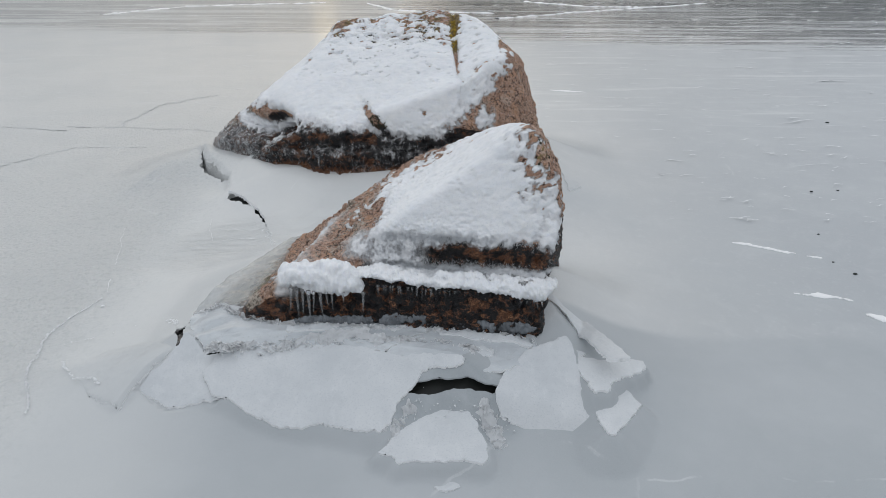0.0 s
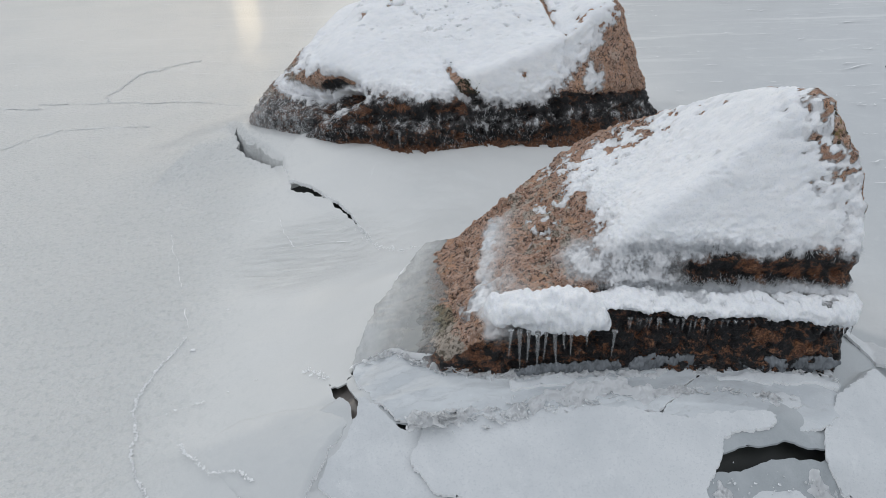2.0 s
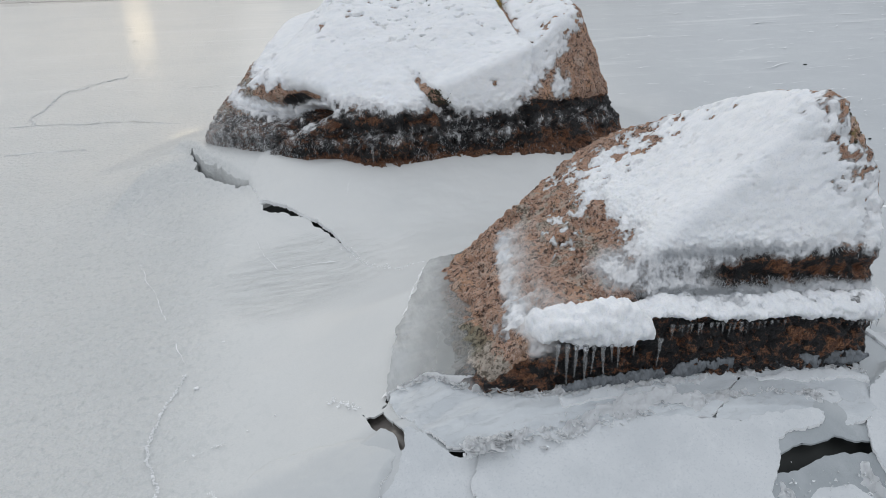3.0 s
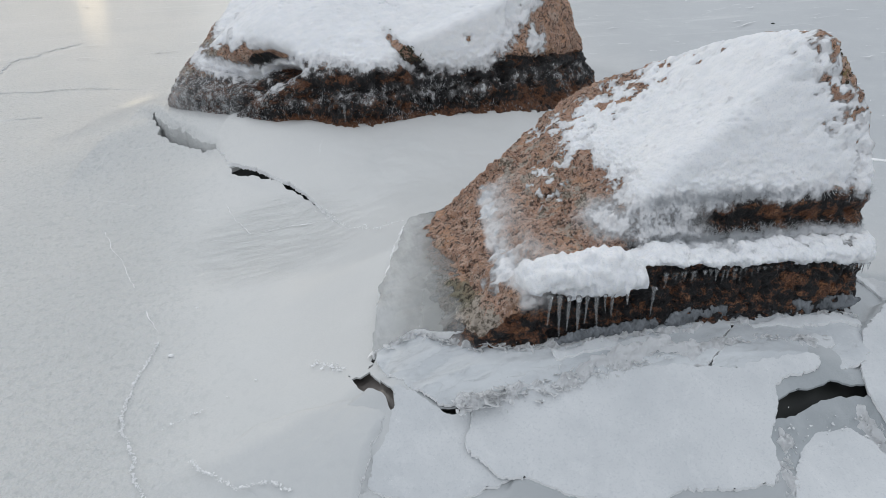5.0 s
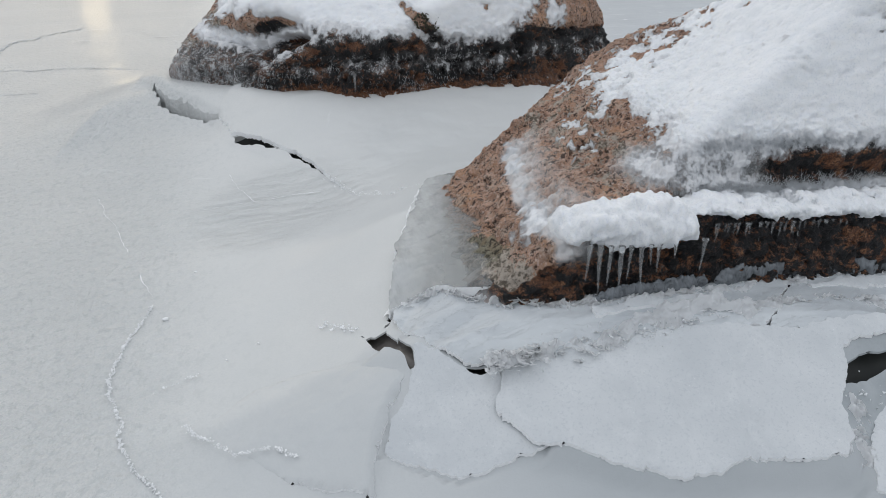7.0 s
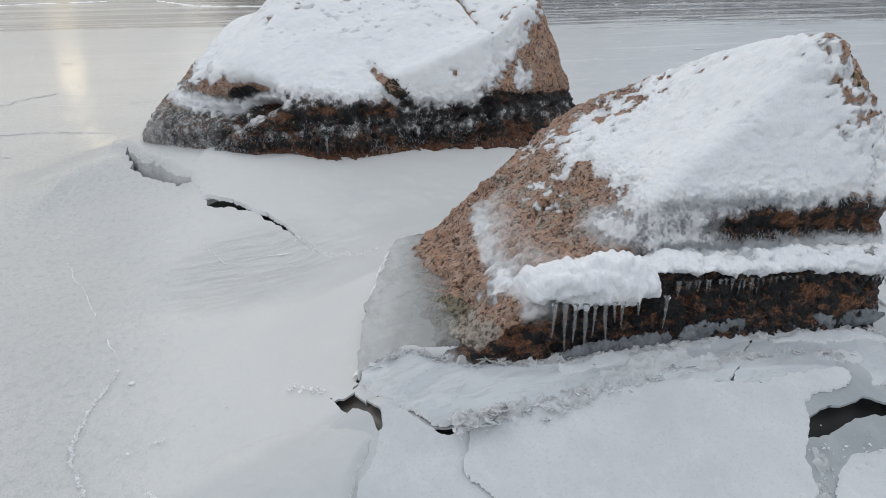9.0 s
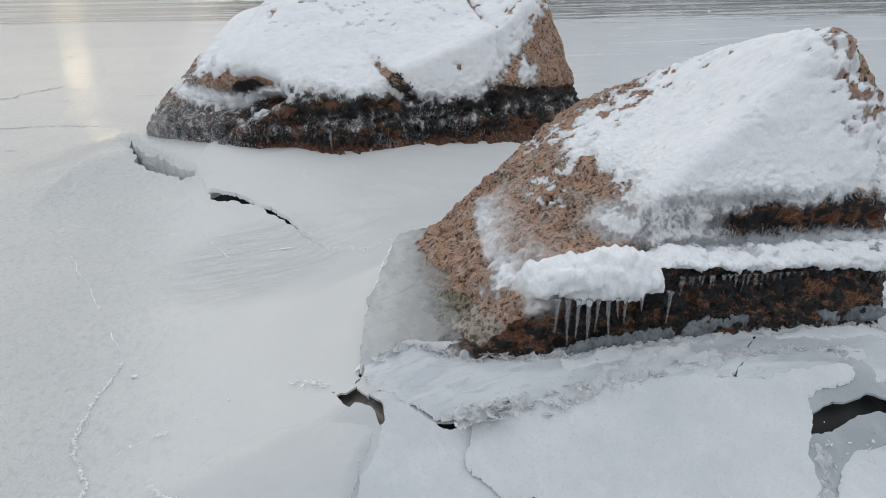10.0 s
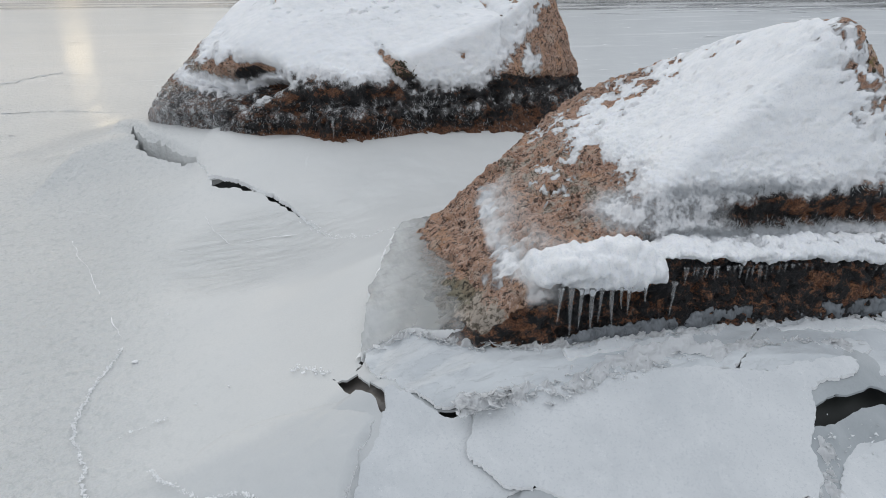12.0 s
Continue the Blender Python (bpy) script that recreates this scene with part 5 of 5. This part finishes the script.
rnd = random.Random(3)
for x, length, width in ((-0.610, 0.075, 0.006), (-0.585, 0.118, 0.0065), (-0.560, 0.085, 0.006), (-0.535, 0.112, 0.007), (-0.513, 0.070, 0.004), (-0.487, 0.090, 0.006), (-0.462, 0.045, 0.004), (-0.440, 0.060, 0.005), (-0.395, 0.035, 0.005), (-0.315, 0.070, 0.005)):
    hang(x, float(np.interp(x, [-0.61, -0.5, -0.3], [2.690, 2.657, 2.650])), 0.414, length * 1.32, width * 0.9, rnd, "icicles under the thick snow")
for k in range(44):
    x = -0.27 + 0.66 * (k + rnd.uniform(-0.6, 0.6)) / 43
    hang(x, float(np.interp(x, [-0.3, 0.1, 0.4], [2.69, 2.652, 2.625])), float(np.interp(x, [-0.3, 0.1, 0.4], [0.434, 0.418, 0.394])), rnd.uniform(0.018, 0.045) * (1 + 0.8 * (rnd.random() > 0.8)), rnd.uniform(0.0022, 0.0042), rnd, "small icicles under the snow band")
hang(-0.85, 4.845, 0.385, 0.10, 0.007, rnd, "icicle on the larger boulder")


# ---- crumbled ice along the foot of the boulder ----
def frill(line, half, z_of, amp, scale, seed, label, parent=None):
    """A crinkled band of clear ice frills, thrown up along a line."""
    rnd8 = np.random.default_rng(seed)
    mid_line = np.array(line, float)
    tan = np.gradient(mid_line, axis=0)
    side = np.stack([-tan[:, 1], tan[:, 0]], axis=1) / np.linalg.norm(tan, axis=1)[:, None]
    wide = half * rnd8.uniform(0.7, 1.25, len(mid_line))[:, None]
    outline = ragged(np.concatenate([mid_line + side * wide, (mid_line - side * wide)[::-1]]), rnd8, 0.22, 3)
    step = 0.0036
    lo, hi = outline.min(axis=0) - step, outline.max(axis=0) + step
    dist = lambda a, b: poly_dist(a, b, outline)
    x, y, quads = snapped_grid(np.arange(lo[0], hi[0], step), np.arange(lo[1], hi[1], step), dist, step)
    d = -dist(x, y)
    p3 = np.stack([x, y, 0 * x], axis=1)
    warp = p3 + 0.010 * np.stack([nz(p3, 30, 3, seed), nz(p3, 30, 3, seed + 5), 0 * x], axis=1)
    ridge = (1 - np.minimum(1, 4.5 * np.abs(nz(warp * (0.75, 1.3, 1), scale, 2, seed + 2)))) ** 1.5
    z = z_of(x, y) - 0.004 + sstep(d, 0.0, 0.010) * (0.006 + amp * ridge + 0.25 * amp * nz(p3, scale * 2.2, 3, seed + 8))
    x, y = x + 0.35 * amp * ridge * nz(p3, scale * 0.7, 2, seed + 11), y - 0.5 * amp * ridge
    tagged(part("ice_frill", np.stack([x, y, z], axis=1), quads, M_FRILL, parent=parent, base=(float(x.mean()), float(y.mean()), float(z.min()))), label, "" if parent else "ice frill", kind="stuff")


at_joint = lambda x, y: np.maximum(0.252 - 0.30 * np.maximum(0, 2.65 - y), -0.916 + 0.109 * x + 0.479 * y)
frill([(-0.93, 2.545), (-0.86, 2.555), (-0.78, 2.552), (-0.68, 2.545), (-0.58, 2.545)], 0.022, at_joint, 0.016, 34, 21, "crinkled clear ice frills between slab and shelf", shelf)
frill([(-0.58, 2.548), (-0.48, 2.562), (-0.38, 2.575), (-0.30, 2.57), (-0.22, 2.545)], 0.024, at_joint, 0.010, 30, 22, "low crinkled ice band between slab and shelf", shelf)
frill([(-1.03, 2.888), (-0.985, 2.884), (-0.945, 2.855), (-0.905, 2.815), (-0.855, 2.782), (-0.79, 2.752), (-0.71, 2.735)], 0.013, shelf_top, 0.020, 36, 23, "frilled ice rim along the foot of the boulder", shelf)
frill([(-0.72, 2.70), (-0.64, 2.675), (-0.56, 2.665), (-0.48, 2.66)], 0.022, shelf_top, 0.015, 32, 24, "frilled ice rim along the foot of the boulder", shelf)
frill([(-0.48, 2.65), (-0.30, 2.652), (-0.12, 2.65), (0.05, 2.64), (0.22, 2.615), (0.38, 2.60)], 0.013, shelf_top, 0.011, 40, 25, "fine ice frills along the foot of the boulder", shelf)
frill([(-0.235, 2.552), (-0.1, 2.54), (0.06, 2.52), (0.15, 2.512)], 0.018, shelf_top, 0.014, 36, 26, "jagged white ice fringe on the shelf", shelf)
shards("crushed_ice", [(-0.92, 2.545), (-0.80, 2.545), (-0.62, 2.535), (-0.40, 2.545)], 0.024, 120, 0.006, lambda x, y: max(0.272 - 0.30 * max(0, 2.65 - y) - 0.018, -0.912 + 0.109 * x + 0.479 * y), 21, "crushed clear ice flakes between slab and shelf", M_SHARD)
on_sheet = lambda x, y: ice_height(x, y)
frill([(-0.185, 2.16), (-0.155, 2.21), (-0.13, 2.25), (-0.105, 2.29)], 0.030, on_sheet, 0.012, 26, 27, "heap of clear broken ice beside the open hole")
frill([(0.145, 2.31), (0.17, 2.27), (0.19, 2.22), (0.205, 2.15)], 0.030, on_sheet, 0.012, 26, 28, "heap of clear broken ice beside the open hole")
shards("crushed_ice", [(-0.14, 2.28), (-0.05, 2.30), (0.16, 2.27), (0.22, 2.22)], 0.024, 60, 0.007, lambda x, y: float(ice_height(np.array([x]), np.array([y]))[0]) + 0.006, 27, "ice flakes beside the open hole", M_SHARD)


# ---- rime fibres on the stone, and curled ice leaves at its foot ----
def fibres(name, rock, v, nrm, weight, count, length, width, lean, seed, label):
    """A tangle of fine rime fibres that grows from the stone where weight is high; lean: their common direction."""
    r9 = np.random.default_rng(seed)
    w = np.clip(weight, 0, None)
    at = r9.choice(len(v), count, p=w / w.sum())
    vs, fs = [], []
    for k in at:
        n = nrm[k]
        d = np.array(lean) + 0.55 * n + r9.normal(0, 0.45, 3)
        d = d / np.linalg.norm(d)
        side = np.cross(d, r9.normal(0, 1, 3))
        side = side / (np.linalg.norm(side) + 1e-9)
        other = np.cross(d, side)
        ln, wd = length * r9.uniform(0.4, 1.4), width * r9.uniform(0.6, 1.3)
        bend = r9.normal(0, 0.25, 3) * ln
        c, b = v[k] + n * 0.001 + r9.normal(0, 0.002, 3), len(vs)
        for t, f in ((0.0, 1.0), (0.5, 0.8), (1.0, 0.15)):
            o = c + d * ln * t + bend * t * t
            vs += [o + side * wd * f, o - 0.5 * side * wd * f + 0.87 * other * wd * f, o - 0.5 * side * wd * f - 0.87 * other * wd * f]
        fs += [(b + 3 * r + q, b + 3 * r + (q + 1) % 3, b + 3 * r + 3 + (q + 1) % 3, b + 3 * r + 3 + q) for r in (0, 1) for q in range(3)]
    c0 = v[at].mean(axis=0)
    tagged(part(name, vs, fs, M_RIME, parent=rock, base=(c0[0], c0[1], c0[2])), label, kind="stuff")


def face_front(v, lo, hi):
    return sstep(-v[:, 1], -hi, -lo)


xf, zf = vf[:, 0], vf[:, 2]
lower = np.exp(-((zf - 0.480) / 0.013) ** 2) * face_front(vf, 2.83, 2.90) * sstep(xf, -0.30, -0.2) * (1 - sstep(xf, 0.40, 0.44))
fibres("rime", rock_f, vf, nf, lower, 3000, 0.012, 0.0007, (0, -0.2, 0.9), 101, "tangled white rime fibres")
upper = np.exp(-((zf - 0.592) / 0.014) ** 2) * face_front(vf, 2.85, 2.92) * sstep(xf, -0.30, -0.2)
fibres("rime", rock_f, vf, nf, upper, 1500, 0.012, 0.0009, (0, -0.2, -0.7), 102, "short rime fibres hanging below the snow")
xb, zb = vb[:, 0], vb[:, 2]
fur = sstep(-zb, -0.47, -0.42) * sstep(zb, 0.24, 0.27) * face_front(vb, 5.5, 5.8) * np.clip(0.2 + nz(vb * (1, 1, 0.4), 9, 3, 88.0), 0, 1) * (0.5 + sstep(-xb, 0.95, 1.25))
fibres("rime", rock_b, vb, nb, fur, 2600, 0.014, 0.0008, (0, -0.1, -0.9), 104, "grey rime fibres on the dark foot")


def ruffles(line, spread, count, length, height, z_of, seed, label):
    """Thin curled leaves of clear ice that stand on edge, strewn along a line."""
    r8 = np.random.default_rng(seed)
    line = np.array(line, float)
    at = np.concatenate([[0], np.cumsum(np.linalg.norm(np.diff(line, axis=0), axis=1))])
    at = at / at[-1]
    vs, fs = [], []
    n = 11
    for k in range(count):
        t = r8.uniform()
        cx, cy = np.interp(t, at, line[:, 0]) + r8.normal(0, spread), np.interp(t, at, line[:, 1]) + r8.normal(0, spread * 0.8)
        ln, a0, curl = length * r8.uniform(0.5, 1.4), r8.normal(0.0, 0.7), r8.normal(0, 2.2)
        lean, h0, ph = r8.normal(-1.0, 0.7), 0.75 * height * r8.uniform(0.4, 1.3), r8.uniform(0, 6)
        zc = float(z_of(np.array([cx]), np.array([cy]))[0]) - 0.002
        x, y, b = cx, cy, len(vs)
        for i in range(n):
            u = i / (n - 1)
            a = a0 + curl * (u - 0.5) + 0.9 * math.sin(9 * u + ph)
            x, y = x + ln / n * math.cos(a), y + ln / n * math.sin(a)
            h = h0 * (0.35 + 0.65 * math.sin(math.pi * u)) * (1 + 0.3 * math.sin(14 * u + ph))
            nx, ny = -math.sin(a), math.cos(a)
            for o, w in ((0.0, 0.0018), (1.0, 0.0007)):
                for q in (-1, 1):
                    vs.append((x + nx * (q * w + lean * h * o), y + ny * (q * w + lean * h * o), zc + h * o))
        for i in range(n - 1):
            p, q = b + 4 * i, b + 4 * i + 4
            fs += [(p, q, q + 2, p + 2), (p + 1, p + 3, q + 3, q + 1), (p + 2, q + 2, q + 3, p + 3)]
        fs += [(b, b + 2, b + 3, b + 1), (b + 4 * n - 4, b + 4 * n - 3, b + 4 * n - 1, b + 4 * n - 2)]
    c0 = np.array(vs).mean(axis=0)
    tagged(part("ice_leaves", vs, fs, M_LEAF, parent=shelf, base=(c0[0], c0[1], c0[2])), label, kind="stuff")


ruffles([(-0.925, 2.548), (-0.85, 2.556), (-0.77, 2.552)], 0.014, 46, 0.034, 0.016, at_joint, 111, "curled clear ice leaves between slab and shelf")
ruffles([(-0.77, 2.550), (-0.66, 2.545), (-0.56, 2.545)], 0.016, 46, 0.038, 0.010, at_joint, 112, "curled clear ice leaves between slab and shelf")
ruffles([(-0.56, 2.548), (-0.44, 2.556), (-0.33, 2.566), (-0.24, 2.555)], 0.018, 40, 0.040, 0.006, at_joint, 113, "low curled ice leaves between slab and shelf")
ruffles([(-1.02, 2.882), (-0.95, 2.855), (-0.90, 2.812), (-0.83, 2.768), (-0.74, 2.735)], 0.007, 34, 0.040, 0.016, shelf_top, 114, "frilled ice leaves along the foot of the boulder")
ruffles([(-0.84, 2.755), (-0.72, 2.70), (-0.62, 2.672), (-0.52, 2.662)], 0.013, 60, 0.036, 0.015, shelf_top, 115, "frilled ice leaves along the foot of the boulder")
ruffles([(-0.50, 2.650), (-0.25, 2.652), (0.05, 2.638), (0.36, 2.60)], 0.009, 60, 0.034, 0.009, shelf_top, 116, "small ice leaves along the foot of the boulder")
ruffles([(-0.16, 2.548), (0.0, 2.537), (0.18, 2.514)], 0.006, 30, 0.032, 0.010, shelf_top, 117, "frilled rim of an ice ridge")


# ---- ridges frozen on the sheet ----
def vein(line, width, height, seed, label, amp=0.03, lift=0.0, material=None):
    """A thin raised seam of white ice that follows a healed crack."""
    pts = ragged(line, np.random.default_rng(seed), amp, 5, closed=False)
    n = len(pts)
    tan = np.gradient(pts, axis=0)
    side = np.stack([-tan[:, 1], tan[:, 0]], axis=1) / (np.linalg.norm(tan, axis=1)[:, None] + 1e-9)
    z0 = ice_height(pts[:, 0], pts[:, 1]) + lift
    p3 = np.stack([pts[:, 0], pts[:, 1], z0], axis=1)
    w = width * np.clip(0.6 + 1.3 * nz(p3, 22, 4, seed), 0.03, 1.8)
    prof = ((-1, -0.3), (-0.6, 0.55), (0, 1), (0.6, 0.6), (1, -0.3))
    v = []
    for i in range(n):
        for s, h in prof:
            jig = 1 + 0.35 * math.sin(i * 12.9898 + s * 78.2)
            v.append((pts[i, 0] + side[i, 0] * w[i] * s * jig, pts[i, 1] + side[i, 1] * w[i] * s * jig, z0[i] + 0.004 + height * h * w[i] / width))
    f = [(i * 5 + k, (i + 1) * 5 + k, (i + 1) * 5 + k + 1, i * 5 + k + 1) for i in range(n - 1) for k in range(4)]
    tagged(part("ice_seam", v, f, material or M_SEAM, base=(float(pts[:, 0].mean()), float(pts[:, 1].mean()), float(z0.min()))), label, "ice seam")


SEAM_A = ragged([(-1.751, 3.42), (-1.798, 3.257), (-1.835, 3.034), (-1.767, 2.735), (-1.66, 2.53), (-1.60, 2.40)], np.random.default_rng(31), 0.05, 3, closed=False)
SEAM_B = ragged([(-1.631, 2.765), (-1.563, 2.675), (-1.50, 2.60), (-1.423, 2.59), (-1.364, 2.531)], np.random.default_rng(32), 0.05, 3, closed=False)
on_ice = lambda x, y: float(ice_height(np.array([x]), np.array([y]))[0]) + 0.003
shards("ice_seam", SEAM_A, 0.0026, 560, 0.0054, on_ice, 41, "crumbly white seam along a healed crack", M_SEAM)
shards("ice_seam", SEAM_B, 0.0028, 190, 0.0054, lambda x, y: on_ice(x, y) + 0.012, 42, "crumbly white seam along a healed crack", M_SEAM)
vein([(-3.24, 7.35), (-3.29, 7.70), (-3.28, 8.11), (-3.17, 8.60), (-2.79, 9.13)], 0.013, 0.004, 51, "thin crumbly grey seam on the far ice", amp=0.10, material=M_GREY)
vein([(-3.80, 7.345), (-3.228, 7.313), (-2.647, 7.279), (-2.03, 7.03)], 0.009, 0.003, 52, "thin grey seam on the far ice", amp=0.06, material=M_GREY)
vein([(1.26, 19.9), (3.6, 22.0), (6.2, 24.1), (8.54, 26.0)], 0.10, 0.02, 53, "long white pressure seam on dark clear ice")
vein([(2.6, 26.5), (4.3, 24.3), (6.2, 24.1)], 0.10, 0.02, 54, "long white pressure seam on dark clear ice")
vein([(-2.66, 25.6), (-1.69, 22.6), (1.26, 21.5)], 0.10, 0.02, 55, "long white pressure seam on dark clear ice")
vein([(-9.14, 20.5), (-7.92, 23.6), (-4.0, 25.5)], 0.10, 0.02, 56, "long white pressure seam on dark clear ice")
vein([(-2.035, 4.425), (-1.898, 3.977), (-1.751, 3.489)], 0.0016, 0.0006, 33, "faint hairline seam on the flat ice")
vein([(-1.085, 2.88), (-1.042, 3.02), (-0.93, 3.34), (-0.81, 3.66)], 0.008, 0.005, 34, "bright broken rim of the ice sheet beside the boulder")


vein([(-3.66, 5.89), (-3.52, 6.16), (-3.31, 6.52), (-2.99, 6.54), (-2.68, 6.52)], 0.016, 0.003, 57, "grey smeared line on the flat ice", amp=0.05, material=M_GREY)
vein([(-4.46, 7.33), (-4.09, 7.26), (-3.73, 7.19)], 0.022, 0.003, 58, "grey smeared line on the flat ice", amp=0.05, material=M_GREY)
vein([(-1.50, 4.50), (-1.456, 4.302), (-1.396, 4.163), (-1.241, 4.165), (-1.078, 4.137)], 0.0022, 0.0012, 35, "faint hairline seam on the flat ice")
vein([(-1.60, 4.16), (-1.515, 4.166), (-1.396, 4.163)], 0.002, 0.001, 36, "faint hairline seam on the flat ice")
shards("crushed_ice", [(-1.713, 2.935), (-1.653, 2.962), (-1.568, 2.99)], 0.003, 22, 0.0055, on_ice, 37, "broken white crumbs along a healed crack", M_SEAM)
shards("crushed_ice", [(-1.26, 3.03), (-1.20, 2.95), (-1.165, 2.90)], 0.006, 60, 0.006, on_ice, 38, "white ice crumbs beside the open crack", M_SEAM)


# ---- drifted snow streaks on the open ice ----
def streak(line, width, seed, label):
    pts = np.array(line, float)
    r4 = np.random.default_rng(seed)
    tan = np.gradient(pts, axis=0)
    side = np.stack([-tan[:, 1], tan[:, 0]], axis=1) / np.linalg.norm(tan, axis=1)[:, None]
    w = width * np.sin(np.linspace(0.12, math.pi - 0.12, len(pts)))[:, None]
    outline = ragged(np.concatenate([pts + side * w, (pts - side * w)[::-1]]), r4, 0.12, 3)
    return slab("snow_streak", outline, lambda x, y: ice_height(x, y) + 0.005, 0.008, max(0.006, width / 5), material=M_SEAM, label=label, category="snow streak", group="snow streaks on the ice", bumps=0.001, drop=0.004)


streak([(1.74, 4.29), (1.85, 4.25), (1.95, 4.18), (2.08, 4.10)], 0.022, 1, "thin white snow streak on grey ice")
streak([(2.11, 4.075), (2.16, 4.05), (2.22, 4.03)], 0.012, 2, "thin white snow streak on grey ice")
streak([(1.83, 3.55), (1.95, 3.53), (2.10, 3.46)], 0.03, 3, "white snow streak on grey ice")
streak([(2.09, 3.315), (2.16, 3.25), (2.25, 3.19)], 0.03, 4, "white snow streak on grey ice")
streak([(1.30, 9.57), (1.5, 9.5), (1.76, 9.37)], 0.05, 5, "pale snow streak far out on the ice")


def build_streaks():
    """Many faint wind-blown streaks on the wide ice."""
    r5 = np.random.default_rng(9)
    v, f = [], []
    for k in range(1300):
        y = 4.6 + 32 * r5.uniform() ** 1.5
        x = r5.uniform(-0.9, 1.0) * (y * 0.75)
        if x < 0.9 and y < 8 or (x < 0 and r5.uniform() < 0.55):
            continue
        ln, w, a = y * r5.uniform(0.002, 0.012) * (1 + 2 * (r5.uniform() > 0.9)), y * r5.uniform(0.0004, 0.0015), r5.normal(0.0, 0.22)
        n = 9
        b = len(v)
        for side in (1, -1):
            for i in range(n):
                t = i / (n - 1)
                u = (t - 0.5) * 2 * ln
                o = side * w * math.sin(math.pi * (0.05 + 0.9 * t)) * r5.uniform(0.4, 1.3) + w * 1.5 * math.sin(7 * t + k)
                v.append((x + u * math.cos(a) - o * math.sin(a), y + u * math.sin(a) + o * math.cos(a), 0.012))
        f += [(b + i, b + n + i, b + n + i + 1, b + i + 1) for i in range(n - 1)]
    f = [q[::-1] for q in f]
    tagged(part("snow_streaks", v, f, M_DRIFT, base=(0, 10, 0.0)), "many faint wind-blown snow streaks on the wide ice", "snow streaks", kind="stuff")


build_streaks()


# ---- small litter ----
def litter(name, x, y, size, material, label, category, seed):
    r6 = np.random.default_rng(seed)
    bm = bmesh.new()
    bmesh.ops.create_icosphere(bm, subdivisions=2, radius=1)
    for v in bm.verts:
        v.co *= 1 + 0.45 * noise.noise(v.co * 1.6 + Vector((seed, 0, 0)))
        v.co = Vector((v.co.x * size, v.co.y * size * r6.uniform(0.65, 0.7), v.co.z * size * 0.45))
    vs, fs = [v.co[:] for v in bm.verts], [[v.index for v in f.verts] for f in bm.faces]
    bm.free()
    ob = part(name, vs, fs, material)
    ob.location = (x, y, float(ice_height(np.array([x]), np.array([y]))[0]) + size * 0.3)
    tagged(ob, label, category)


for k, (x, y, size) in enumerate(((-1.70, 3.325, 0.011), (-1.62, 3.62, 0.006), (-1.61, 2.98, 0.004), (-1.52, 3.02, 0.004), (-1.43, 3.06, 0.004))):
    litter("ice_chip", x, y, size, M_SEAM, "small white chip of ice on the sheet", "ice chip", k)
for k, (x, y, size) in enumerate(((2.72, 5.32, 0.012), (2.93, 5.35, 0.010), (2.36, 4.42, 0.010), (2.28, 3.80, 0.012), (2.24, 3.97, 0.008), (3.95, 7.70, 0.018))):
    litter("leaf_scrap", x, y, size, M_WOOD, "dark scrap of dead leaf on grey ice", "leaf scrap", 20 + k)


# ---- distance ----
def build_far_wood():
    r2 = np.random.default_rng(11)
    v, f = [], []
    for k in range(800):
        a = radians(360 * k / 800)
        h = 24 + 6 * noise.fractal(Vector((k * 0.06, 0, 0)), 1, 2, 3) + r2.uniform(-2.5, 2.5)
        if noise.noise(Vector((k * 0.03, 4, 0))) > 0.42:
            h *= 0.5
        x, y = 230 * math.sin(a), 230 * math.cos(a)
        v += [(x, y, -0.5), (x, y, max(4, h))]
    f = [(2 * k, 2 * k + 1, (2 * k + 3) % 1600, (2 * k + 2) % 1600) for k in range(800)]
    tagged(part("backdrop", v, f, M_WOOD, smooth=False), "dark wooded shore far across the frozen lake", "shore", kind="structure")


build_far_wood()
